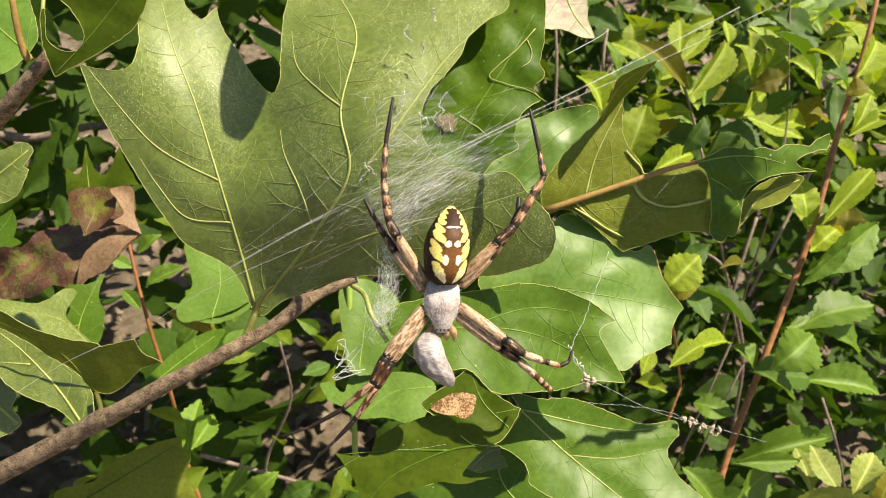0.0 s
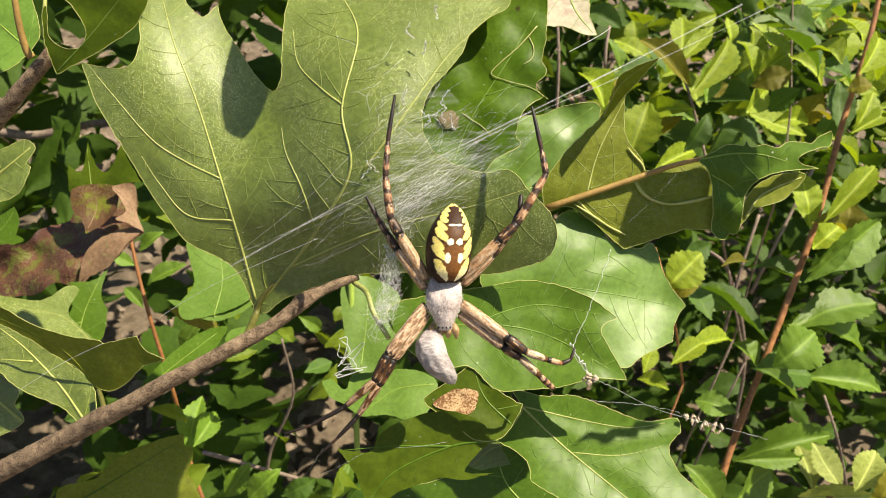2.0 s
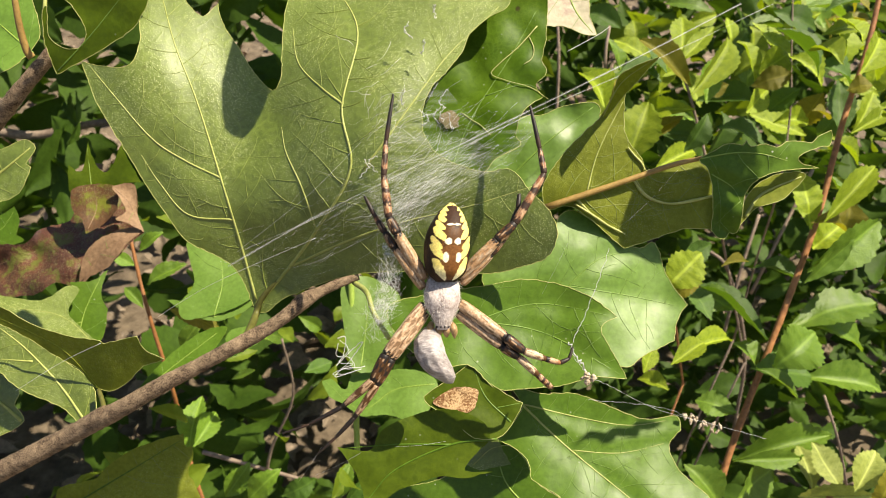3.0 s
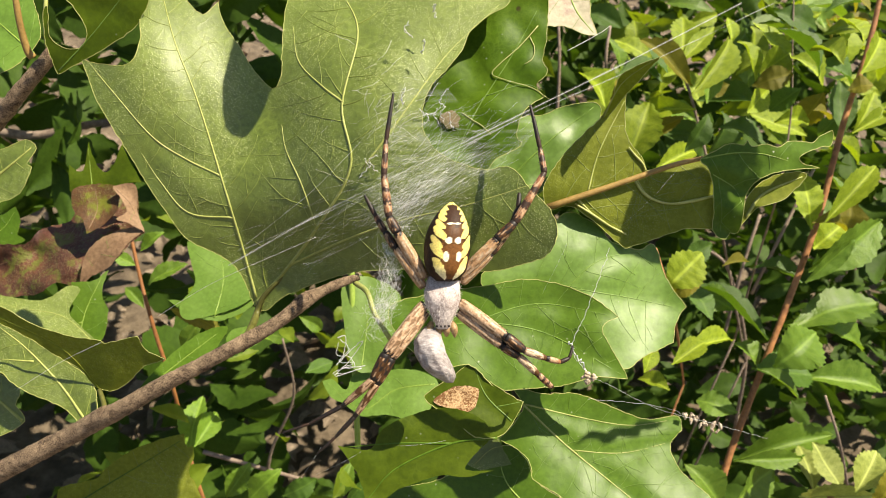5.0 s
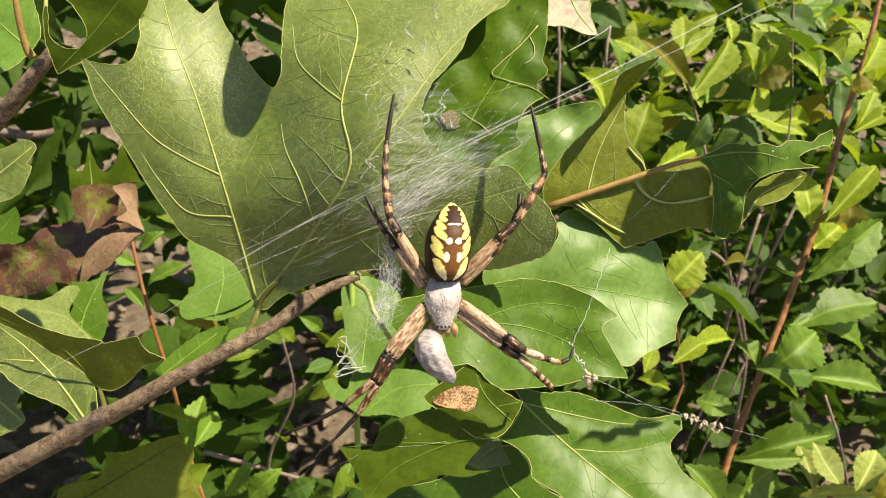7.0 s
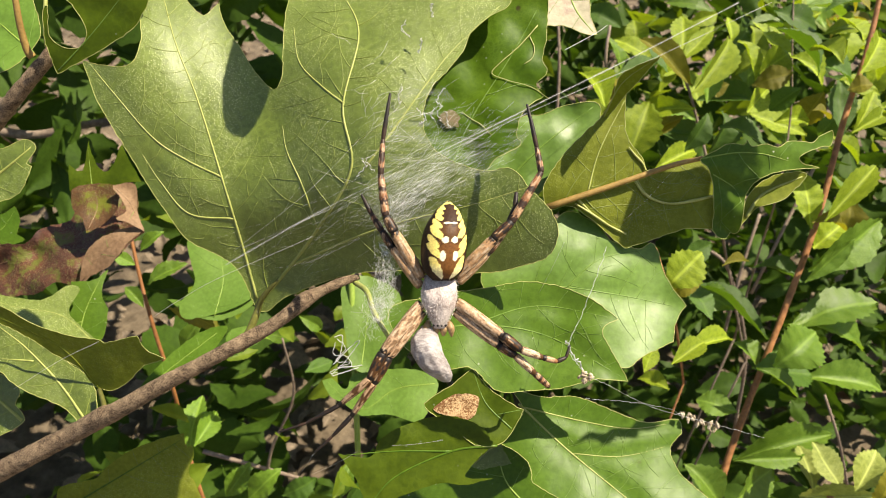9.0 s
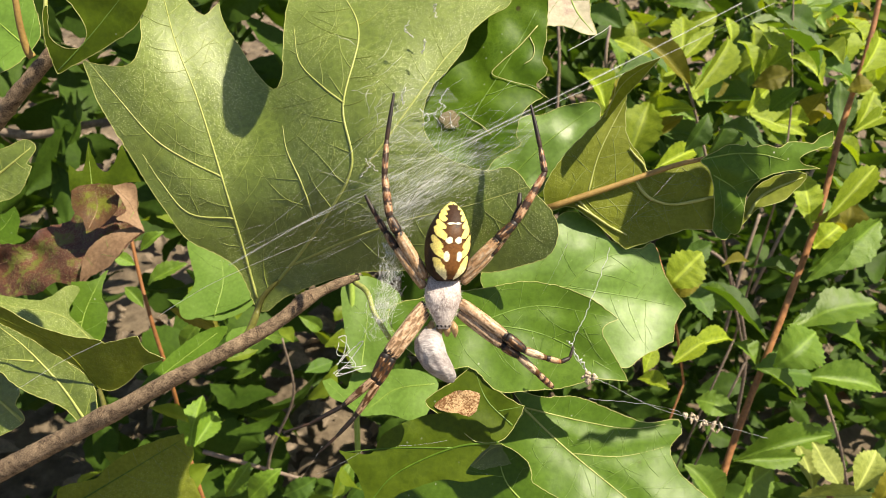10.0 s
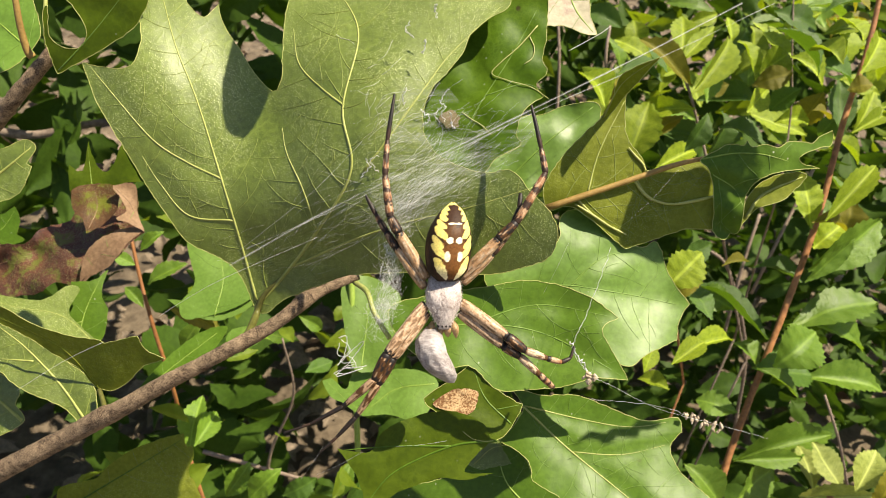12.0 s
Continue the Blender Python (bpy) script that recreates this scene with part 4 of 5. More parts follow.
# fore pairs, held together and reaching down; hind pairs reaching up
leg([(752, 538, 14), (684, 626, 34), (661, 672, 30), (606, 719, 12), (548, 750, 4), (500, 766, 2)], [10.6, 9.4, 7.6, 4.4, 2.6, 1.5], ["thigh", "knee", "dim", "inky", "toe"])
leg([(754, 552, 10), (694, 634, 26), (668, 680, 24), (628, 738, 10), (594, 774, 4), (562, 803, 1)], [9.8, 8.8, 7.0, 4.6, 2.8, 1.5], ["thigh", "knee", "dim", "inky", "toe"])
leg([(814, 536, 14), (896, 596, 34), (928, 620, 32), (966, 634, 22), (992, 641, 14), (1008, 634, 10), (1015, 612, 4)], [10.6, 9.4, 7.2, 5.2, 4.2, 3.0, 1.8],
    ["thigh", "knee", "pale", "dark_base", "toe", "toe"])
leg([(812, 552, 10), (890, 612, 26), (918, 630, 24), (952, 662, 12), (978, 686, 4)], [10.2, 9, 7, 5.8, 4.6], ["thigh", "knee", "pale", "banded"])
leg([(752, 492, 12), (704, 412, 34), (689, 384, 32), (680, 310, 20), (684, 248, 8), (697, 166, 2)], [10.6, 9, 7.2, 5.8, 4.2, 2.4], ["smooth", "knee", "banded", "flecked", "toe"])
leg([(750, 508, 8), (700, 438, 24), (682, 410, 22), (664, 380, 12), (646, 346, 4)], [9, 7.6, 6.0, 4.4, 2.4], ["smooth", "knee", "flecked", "toe"])
leg([(816, 490, 12), (880, 424, 34), (912, 394, 32), (964, 306, 18), (956, 262, 8), (939, 186, 2)], [10.6, 9, 7.2, 5.8, 4.2, 2.4], ["smooth", "knee", "banded", "flecked", "toe"])
leg([(818, 500, 8), (870, 448, 22), (906, 400, 20), (918, 368, 10), (920, 342, 3)], [9, 8, 6.0, 4.6, 3.4], ["smooth", "flecked", "toe", "toe"])

PREY_AT = at(765, 600, 16)
v, f, marks = body([(762, 578, 8), (760, 608, 18), (771, 643, 20), (796, 677, 12)], smooth_table([9, 18, 24, 26, 27, 27, 26, 20, 7]),
                   smooth_table([8, 17, 24, 26, 26, 25, 24, 18, 6]), 70, 56, 0, 0.16)
prey = tagged(build("wrapped_prey", v, f, WRAP, None, PREY_AT), "prey wrapped in white silk, held in the spider's jaws", "prey")


# ---- the web ----
WEB_AT = at(790, 480, 0)
web = thing("spider_web", WEB_AT, "pale silk threads and ragged bands of an orb web", "web")


def thread(points, radius, name="thread", parent=None, wave=0.0, seed=1):
    pts = curve(points, 10)
    r = random.Random(seed)
    line = [at(p[0] + r.uniform(-wave, wave), p[1] + r.uniform(-wave, wave), p[2]) for p in pts]
    v, f = tube(line, [radius * 1e-4] * len(line), 4)
    return build(name, v, f, SILK, parent or web, WEB_AT)


def strand(points, count, spread, radius):
    """Several fine threads that run side by side."""
    r = random.Random(count)
    pieces = []
    for k in range(count):
        du, dv = r.gauss(0, spread), r.gauss(0, spread)
        du2, dv2 = r.gauss(0, spread), r.gauss(0, spread)
        path = [(p[0] + du + (du2 - du) * i / len(points), p[1] + dv + (dv2 - dv) * i / len(points), p[2] + r.uniform(-4, 4)) for i, p in enumerate(points)]
        line = [at(*p) for p in curve(path, 8)]
        pieces.append(tube(line, [radius * 1e-4] * len(line), 3))
    v, f = joined(pieces)
    return build("thread", v, f, SILK, web, WEB_AT, "bundle of fine silk threads")


strand([(405, 470, -90), (560, 382, -60), (700, 312, -20), (960, 184, -60), (1130, 100, -200), (1312, 6, -360)], 2, 1.0, 0.15)
strand([(435, 440, -120), (600, 366, -60), (800, 268, -25), (960, 192, -60), (1150, 110, -200), (1370, 6, -380)], 1, 0.5, 0.12)
VEIL, nt, bsdf, out, where = fresh("veil")
bsdf.inputs["Base Color"].default_value = (0.82, 0.82, 0.82, 1)
bsdf.inputs["Roughness"].default_value = 0.4
clear = nt.nodes.new("ShaderNodeBsdfTransparent")
join = node(nt, "ShaderNodeMixShader", Fac=times(nt, ramp(nt, noise_tex(nt, where, 120, 3), 0.3, 0.75), 0.13))
nt.links.new(clear.outputs[0], join.inputs[1])
nt.links.new(bsdf.outputs[0], join.inputs[2])
nt.links.new(join.outputs[0], out.inputs["Surface"])
for points, radius in (([(405, 470, -92), (560, 382, -62), (700, 312, -22), (960, 184, -62), (1130, 100, -202), (1312, 6, -362)], 2.6),
                       ([(435, 440, -122), (600, 366, -62), (800, 268, -27), (960, 192, -62), (1150, 110, -202), (1370, 6, -382)], 1.5)):
    line = [at(*p) for p in curve(points, 10)]
    tv, tf = tube(line, [radius * 1e-4] * len(line), 6)
    build("thread", tv, tf, VEIL, web, WEB_AT, "filmy sheath of fine silk")
thread([(420, 445, -130), (500, 382, -80), (560, 332, -60), (640, 250, -60)], 0.18)
thread([(280, 560, -120), (330, 528, -100), (400, 490, -70), (560, 420, -30)], 0.3)
thread([(30, 690, -200), (110, 640, -180), (180, 606, -160)], 0.35)
thread([(1005, 90, -120), (1060, 60, -160), (1080, 46, -180)], 0.5)
thread([(1080, 440, -60), (1058, 500, -50), (1030, 570, -40), (1012, 616, -30), (1028, 645, -40), (1045, 668, -60)], 0.4, wave=1.8, seed=4)
thread([(1008, 605, -30), (1018, 625, -34), (1030, 642, -44), (1044, 664, -58)], 1.3, wave=3.0, seed=9)
thread([(1045, 668, -60), (1080, 682, -80), (1160, 722, -140), (1270, 752, -200), (1358, 776, -240)], 0.26, wave=0.8)
thread([(1040, 706, -60), (1110, 712, -80), (1180, 722, -150), (1220, 740, -190)], 0.24, wave=1.6, seed=6)
thread([(1110, 392, -40), (1160, 345, -50), (1200, 300, -80)], 0.07, wave=0.8)
for n, (x0, y0, x1, y1) in enumerate([(700, 470, 640, 560), (660, 340, 560, 400), (650, 420, 540, 470), (830, 270, 850, 330), (560, 300, 660, 330),
                                      (1005, 430, 960, 520), (570, 790, 530, 850), (640, 800, 560, 840), (700, 790, 790, 780)]):
    thread([(x0, y0, -20), ((x0 + x1) / 2, (y0 + y1) / 2 + 2, -30), (x1, y1, -60)], 0.13)

# the ragged silk bands above and below the hub
rng = random.Random(11)
fibres = []


def scribble(centre, reach, count, length, radius, lean, w=(-8, -26), spread=0.5):
    for k in range(count):
        x, y = rng.gauss(0, reach[0]), rng.gauss(0, reach[1])
        ca, sa = math.cos(lean), math.sin(lean)
        u, v0 = centre[0] + x * ca - y * sa, centre[1] + x * sa + y * ca
        a = lean + rng.gauss(0, spread)
        ln = length * rng.uniform(0.5, 1.5)
        z = rng.uniform(*w)
        pts = [at(u + math.cos(a) * ln * (t - 0.5) + rng.uniform(-3, 3), v0 + math.sin(a) * ln * (t - 0.5) + rng.uniform(-3, 3), z + rng.uniform(-3, 3))
               for t in (0, 0.33, 0.66, 1)]
        fibres.append(tube(pts, [radius * 1e-4] * 4, 3))


scribble((745, 325), (75, 26), 190, 60, 0.11, -0.5, spread=0.22)
scribble((738, 345), (40, 14), 110, 45, 0.17, -0.55, spread=0.3)
scribble((780, 250), (70, 55), 140, 50, 0.10, -0.47, (-30, -120), 0.35)
scribble((630, 370), (80, 36), 60, 60, 0.07, -0.47, (-30, -110), 0.3)
scribble((692, 470), (46, 10), 240, 28, 0.14, 1.75, (6, 22), 0.8)
scribble((678, 545), (28, 11), 170, 26, 0.14, 1.9, (6, 22), 0.8)
scribble((715, 220), (30, 60), 50, 40, 0.25, -0.6, (-40, -110))
sv, sf = joined(fibres)
build("silk_band", sv, sf, SILK, web, WEB_AT, "ragged white silk", kind="stuff")


def gauze(points, w, dense, label):
    """A thin sheet of matted silk."""
    poly = margin(points, 8)
    lo, hi = poly.min(0), poly.max(0)
    inner = [Vector((x, y)) for x in np.arange(lo[0], hi[0], 14) for y in np.arange(lo[1], hi[1], 14)
             if inside((x, y), poly) and np.min(np.hypot(poly[:, 0] - x, poly[:, 1] - y)) > 5]
    out = geometry.delaunay_2d_cdt([Vector(q) for q in poly] + inner, [], [list(range(len(poly)))], 1, 0.01)
    verts = [at(q[0], q[1], w + 8 * noise.noise(Vector((q[0] * 0.02, q[1] * 0.02, w)))) for q in out[0]]
    return build("silk_sheet", verts, [tuple(f) for f in out[2]], dense, web, WEB_AT, label)


def gauze_material(name, cover, lean, threshold):
    m, nt, bsdf, out, where = fresh(name)
    slant = node(nt, "ShaderNodeMapping", Vector=where, Rotation=(0, radians(lean), 0), Scale=(90, 400, 1100)).outputs[0]
    streaks = noise_tex(nt, slant, 1.0, 3)
    patch = noise_tex(nt, where, 140, 3)
    bsdf.inputs["Base Color"].default_value = (0.80, 0.80, 0.80, 1)
    bsdf.inputs["Roughness"].default_value = 0.5
    clear = nt.nodes.new("ShaderNodeBsdfTransparent")
    join = node(nt, "ShaderNodeMixShader", Fac=times(nt, times(nt, ramp(nt, streaks, 0.42, 0.68), ramp(nt, patch, threshold, threshold + 0.3)), cover))
    nt.links.new(clear.outputs[0], join.inputs[1])
    nt.links.new(bsdf.outputs[0], join.inputs[2])
    nt.links.new(join.outputs[0], out.inputs["Surface"])
    return m


HAZE, MATTED, FLOSS = gauze_material("haze", 0.17, 28, 0.30), gauze_material("matted", 0.30, 28, 0.36), gauze_material("floss", 0.7, 75, 0.30)
gauze([(650, 372), (680, 290), (700, 190), (780, 150), (850, 220), (950, 200), (905, 290), (820, 340), (760, 400), (690, 410)], -45, HAZE, "hazy silk")
gauze([(690, 400), (705, 345), (745, 300), (800, 260), (790, 320), (750, 370), (710, 410)], -24, MATTED, "white matted silk")
gauze([(672, 415), (692, 425), (716, 455), (708, 480), (690, 500), (704, 520), (690, 560), (668, 575), (662, 540), (676, 510), (668, 480), (682, 455)], 14, FLOSS, "white matted silk")
# loose white loops at the web's lower edge and torn bits of silk above
thread([(598, 598, -20), (612, 596, -20), (608, 628, -24), (596, 646, -20), (630, 612, -24), (642, 606, -20), (618, 640, -24), (594, 666, -22), (640, 652, -20)], 0.8,
       "silk_tangle", None, 0.7, 3)
thread([(600, 606, -20), (597, 628, -22), (620, 632, -20), (628, 650, -22), (604, 652, -20), (648, 648, -20)], 0.7, "silk_tangle", None, 0.8, 8)
thread([(602, 600, -22), (618, 618, -20), (600, 640, -24), (624, 644, -20), (590, 660, -22), (612, 662, -20)], 0.6, "silk_tangle", None, 1.2, 5)
for n, (u, v0) in enumerate([(785, 175), (775, 205), (798, 215), (745, 80), (725, 50), (770, 15), (660, 285), (645, 300), (790, 200), (720, 172), (750, 205)]):
    pts = [(u + rng.uniform(-9, 9), v0 + 14 * k + rng.uniform(-5, 5), -95 - 4 * k) for k in (-1, 0, 1)]
    thread(pts, 0.8, "silk_tangle", None, 3.0, n)
for n in range(26):
    x = rng.random()
    u, v0 = (1215 + x * 60, 736 + x * 24) if n < 18 else (1042 + rng.uniform(-8, 8), 668 + rng.uniform(-6, 6))
    c = (u + rng.uniform(-6, 6), v0 + rng.uniform(-7, 7), -200 if n < 18 else -50)
    big = rng.uniform(2.6, 5.0) if n < 18 else rng.uniform(3.5, 7.0)
    ang, half = rng.uniform(0, 3.1), big * rng.uniform(0.5, 0.9)
    du, dv = math.cos(ang) * half, math.sin(ang) * half
    cv, cf, _ = body([(c[0] - du, c[1] - dv - half, c[2]), c, (c[0] + du, c[1] + dv + half, c[2])], smooth_table([1, big * 0.8, 1], 5),
                     smooth_table([1, big * 0.7, 1], 5), 10, 10, 0, 1.2, n)
    build("crumb", cv, cf, CRUMB, web, WEB_AT)

# ---- the shrub behind ----
def shrub_blade(seed, width=0.42, teeth=9, fold=0.30, curl=0.25, tip=0.6):
    """A toothed oval blade of length 1 along x with its stalk at the origin, folded along the midrib."""
    r = random.Random(seed)
    n, verts, faces = teeth * 2 + 2, [], []
    for i in range(n + 1):
        x = i / n
        half = width * 0.56 * (math.sin(math.pi * x ** 1.12) ** 0.9) * (0.93 + 0.07 * x) if 0 < x < 1 else 0.0
        half = max(half, 0.018 if x < 0.08 else 0.004)
        tooth = (0.021 if i % 2 else -0.010) * (0.3 + half * 2) if 0.3 < x < 0.97 else 0
        z0 = -curl * (x - 0.3) ** 2 + 0.02 * math.sin(7 * x + seed)
        for y in (-1, -0.62, -0.3, 0, 0.3, 0.62, 1):
            reach = half + (tooth if abs(y) == 1 else 0)
            z = z0 + fold * abs(y) * half + 0.025 * noise.noise(Vector((x * 4, y * 1.5, seed))) + 0.006 * math.cos(i * math.pi / 2) * abs(y)
            verts.append((x - (0.022 if abs(y) == 1 and i % 2 == 0 else 0) + 0.10 * abs(y) * half, y * reach, z))
    for i in range(n):
        for k in range(6):
            a = i * 7 + k
            faces.append((a, a + 7, a + 8, a + 1))
    return verts, faces


BLADES = {}


def shrub_mesh(kind, mat):
    key = (kind, mat.name)
    if key not in BLADES:
        v, f = shrub_blade(kind, (0.28, 0.34, 0.40, 0.46)[kind % 4], 9 + kind % 3, (0.75, 0.35, 0.95)[kind % 3], (0.35, 0.1, 0.5)[kind % 3])
        me = bpy.data.meshes.new("blade")
        me.from_pydata(v, [], f)
        me.materials.append(mat)
        me.polygons.foreach_set("use_smooth", [True] * len(f))
        me.update()
        BLADES[key] = me
    return BLADES[key]


def shrub_pose(u0, v0, u1, v1, d, lean, roll):
    """Basis of a leaf that runs from one place to another of the grid; lean takes its tip away (metres), roll turns it about itself."""
    a, b = spot(u0, v0, d), spot(u1, v1, d + lean)
    x = b - a
    length = x.length
    x.normalize()
    facing = (NEAR * 0.65 + TO_SUN * 0.75).normalized()
    face = (facing - x * facing.dot(x)).normalized()
    y = face.cross(x)
    m = Matrix((x, y, face)).transposed() @ Matrix.Rotation(radians(roll), 3, "X")
    return a, m, length


def shrub_leaf(parent, u0, v0, u1, v1, wide, tone, d, lean=0.0, roll=0.0, kind=0):
    a, m, length = shrub_pose(u0, v0, u1, v1, d, lean, roll)
    mat = {"b": SHRUB_LEAF, "g": SHRUB_GREEN, "o": SHRUB_OLIVE, "k": SHRUB_DEEP, "w": SHRUB_WORN}[tone]
    ob = place(new("leaf", shrub_mesh(kind, mat)), parent, a)
    base = (0.28, 0.34, 0.40, 0.46)[kind % 4]
    k = wide * 1.12e-4 * d / D / (base * 0.92)
    ob.rotation_mode = "QUATERNION"
    ob.rotation_quaternion = m.to_quaternion()
    ob.scale = (length, k, (length + k) / 2)
    return ob


def shrub(label, stem, r0, r1, leaves, depth, extra=0, box=(0, 0, 0, 0), bark=None, stem_label="reddish brown woody stem"):
    foot = spot(*stem[-1])
    plant = thing("shrub", Vector((foot.x, foot.y + 0.05, 0)), label, "shrub", "shrubs behind the web")
    bark = bark or SHRUB_BARK
    rod("stem", stem, r0, r1, bark, plant, stem_label, 6, 8, 0.15)
    last = spot(*stem[-1])
    v, f = tube([last, last + Vector((-0.005, 0.02, -last.z * 0.5)), Vector((foot.x, foot.y + 0.05, -0.01))], [r1 * 1e-4 * stem[-1][2] / D] * 3, 8)
    build("stem", v, f, bark, plant)
    r = random.Random(int(stem[0][0]))
    for n, (u0, v0, u1, v1, wide, tone) in enumerate(leaves):
        shrub_leaf(plant, u0, v0, u1, v1, wide, tone, depth + r.uniform(-0.02, 0.02), r.uniform(-0.008, 0.012), r.uniform(-25, 25), n % 12)
    for n in range(extra):
        u, v0 = r.uniform(box[0], box[2]), r.uniform(box[1], box[3])
        a, ln = r.uniform(-3.1, 3.1), r.uniform(65, 125)
        shrub_leaf(plant, u, v0, u + ln * math.cos(a), v0 - ln * math.sin(a) * 0.7, ln * r.uniform(0.27, 0.42), r.choice("bbgbogk"), r.uniform(0.37, 0.5),
                   r.uniform(-0.01, 0.01), r.uniform(-30, 30), n % 12)
    return plant


SIDE = "leafy shrub with toothed bright green leaves"
LOW_LEAVES = (
      [(1405, 560, 1545, 612, 46, "g"), (1400, 575, 1560, 525, 58, "g"), (1372, 650, 1456, 586, 62, "g"), (1342, 652, 1424, 700, 22, "g"),
       (1335, 655, 1440, 662, 60, "k"), (1425, 668, 1575, 676, 46, "g"), (1345, 652, 1312, 602, 40, "g"), (1305, 730, 1232, 706, 38, "g"),
       (1300, 815, 1482, 762, 44, "g"), (1308, 815, 1430, 812, 26, "g"), (1305, 885, 1372, 828, 52, "g"), (1275, 895, 1232, 826, 46, "g"),
       (1360, 600, 1240, 488, 34, "k"), (1300, 548, 1228, 512, 40, "g")])
shrub(SIDE, [(1562, -20, .33), (1532, 100, .33), (1492, 220, .33), (1450, 380, .33), (1400, 520, .33), (1350, 650, .33), (1300, 780, .33), (1262, 900, .33)], 4.6, 6.4,
      [(1510, 235, 1560, 160, 34, "b"), (1490, 240, 1488, 140, 40, "k"), (1525, 130, 1575, 55, 46, "b"), (1462, 392, 1560, 285, 34, "b"),
       (1438, 405, 1420, 300, 38, "b"), (1440, 392, 1510, 396, 26, "o"), (1432, 480, 1575, 392, 52, "g"), (1425, 500, 1515, 425, 26, "g"),
       (1420, 500, 1348, 455, 40, "k"), (1440, 440, 1500, 390, 44, "b"), (1500, 160, 1545, 148, 34, "o"), (1495, 110, 1440, 72, 40, "b"),
       (1530, 75, 1500, 20, 40, "b"), (1540, 20, 1515, -20, 30, "o"), (1510, 235, 1580, 195, 24, "b")] + LOW_LEAVES, 0.325, 14, (1400, -20, 1600, 380))
shrub("shrub tip with yellowed, wrinkled leaves", [(1470, 880, .30), (1472, 930, .30), (1480, 1000, .31)], 6, 8,
      [(1440, 868, 1420, 782, 34, "w"), (1490, 868, 1440, 782, 40, "w"), (1515, 872, 1558, 796, 44, "w"), (1560, 880, 1415, 884, 46, "w"),
       (1545, 905, 1590, 830, 50, "o")], 0.30)
shrub(SIDE, [(1200, 100, .36), (1228, 190, .36), (1262, 330, .365), (1290, 480, .44), (1320, 640, .50)], 3, 2,
      [(1206, 108, 1214, 20, 38, "b"), (1204, 112, 1266, 46, 24, "b"), (1226, 168, 1312, 58, 38, "b"), (1224, 152, 1142, 62, 34, "o"),
       (1160, 112, 1090, 66, 30, "b"), (1230, 192, 1115, 198, 30, "b"), (1110, 290, 1152, 176, 56, "b"), (1112, 255, 1212, 205, 22, "o"),
       (1160, 300, 1240, 255, 30, "b"), (1212, 270, 1260, 205, 30, "k"), (1095, 130, 1165, 105, 24, "k"), (1075, 190, 1035, 112, 44, "b"),
       (1070, 200, 1110, 130, 22, "o")], 0.350, 20, (1060, -20, 1340, 240), DRY_STEM, "grey twig")
shrub(SIDE, [(1405, -20, .38), (1402, 100, .38), (1400, 200, .385), (1380, 330, .39), (1340, 460, .46), (1300, 600, .52)], 1.5, 2,
      [(1308, 72, 1352, 132, 38, "b"), (1332, 42, 1408, 104, 44, "b"), (1378, 50, 1470, 112, 46, "k"), (1345, 130, 1402, 92, 40, "b"),
       (1332, 152, 1405, 128, 32, "o"), (1372, 216, 1442, 206, 30, "b"), (1440, 195, 1475, 205, 22, "o"), (1322, 200, 1362, 156, 34, "b"),
       (1400, 100, 1468, 132, 40, "b"), (1450, 110, 1520, 140, 46, "k"), (1372, 20, 1452, 50, 40, "k"), (1460, 60, 1530, 40, 30, "b"),
       (1275, 225, 1365, 245, 44, "k"), (1290, 150, 1250, 165, 24, "o")], 0.375, 30, (1240, -40, 1600, 240), DRY_STEM, "grey twig")
shrub(SIDE, [(1160, 440, .26), (1185, 520, .27), (1200, 600, .33), (1210, 680, .40)], 3, 2,
      [(1180, 510, 1245, 448, 52, "b"), (1200, 470, 1262, 430, 30, "k"), (1215, 620, 1305, 588, 30, "b"), (1190, 645, 1252, 600, 30, "b"),
       (1262, 565, 1215, 500, 40, "k"), (1190, 520, 1235, 500, 26, "o"), (1280, 470, 1330, 455, 18, "o"), (1140, 660, 1160, 610, 24, "b"),
       (1185, 690, 1130, 660, 26, "b")], 0.27)

shrub("low sprout with small bright green leaves", [(232, 420, .30), (250, 500, .30), (272, 580, .30), (310, 700, .31), (332, 800, .33)], 3.2, 4,
      [(262, 505, 322, 462, 26, "g"), (240, 470, 200, 450, 18, "g"), (255, 545, 222, 505, 18, "g"), (248, 445, 285, 410, 18, "g"),
       (300, 545, 392, 582, 26, "o"), (335, 800, 352, 700, 36, "g"), (345, 790, 388, 725, 30, "g"), (410, 672, 452, 655, 14, "g"),
       (360, 640, 450, 600, 30, "k"), (320, 620, 352, 570, 24, "g")], 0.30, 0, (0, 0, 0, 0), ORANGE_STEM, "thin orange stem")
shrub("low sprout with small bright green leaves", [(500, 600, .34), (520, 700, .36), (480, 800, .38), (470, 890, .40)], 2, 3,
      [(480, 602, 430, 585, 20, "g"), (530, 604, 472, 590, 24, "g"), (400, 880, 440, 825, 30, "g"), (440, 885, 490, 835, 34, "g"),
       (500, 880, 560, 850, 30, "k"), (600, 885, 622, 820, 22, "g"), (612, 890, 650, 850, 20, "k"), (540, 660, 590, 640, 22, "k"),
       (395, 600, 440, 610, 24, "g"), (530, 560, 575, 585, 20, "g")], 0.36, 0, (0, 0, 0, 0), DRY_STEM, "thin dry stem")

# thicker growth further back, with leaves beyond counting
rng = random.Random(23)


# where the growth leaves the soil bare
BARE = [(30, 180, 215, 262), (170, 430, 330, 640), (-40, 700, 160, 850), (520, 660, 620, 860)]
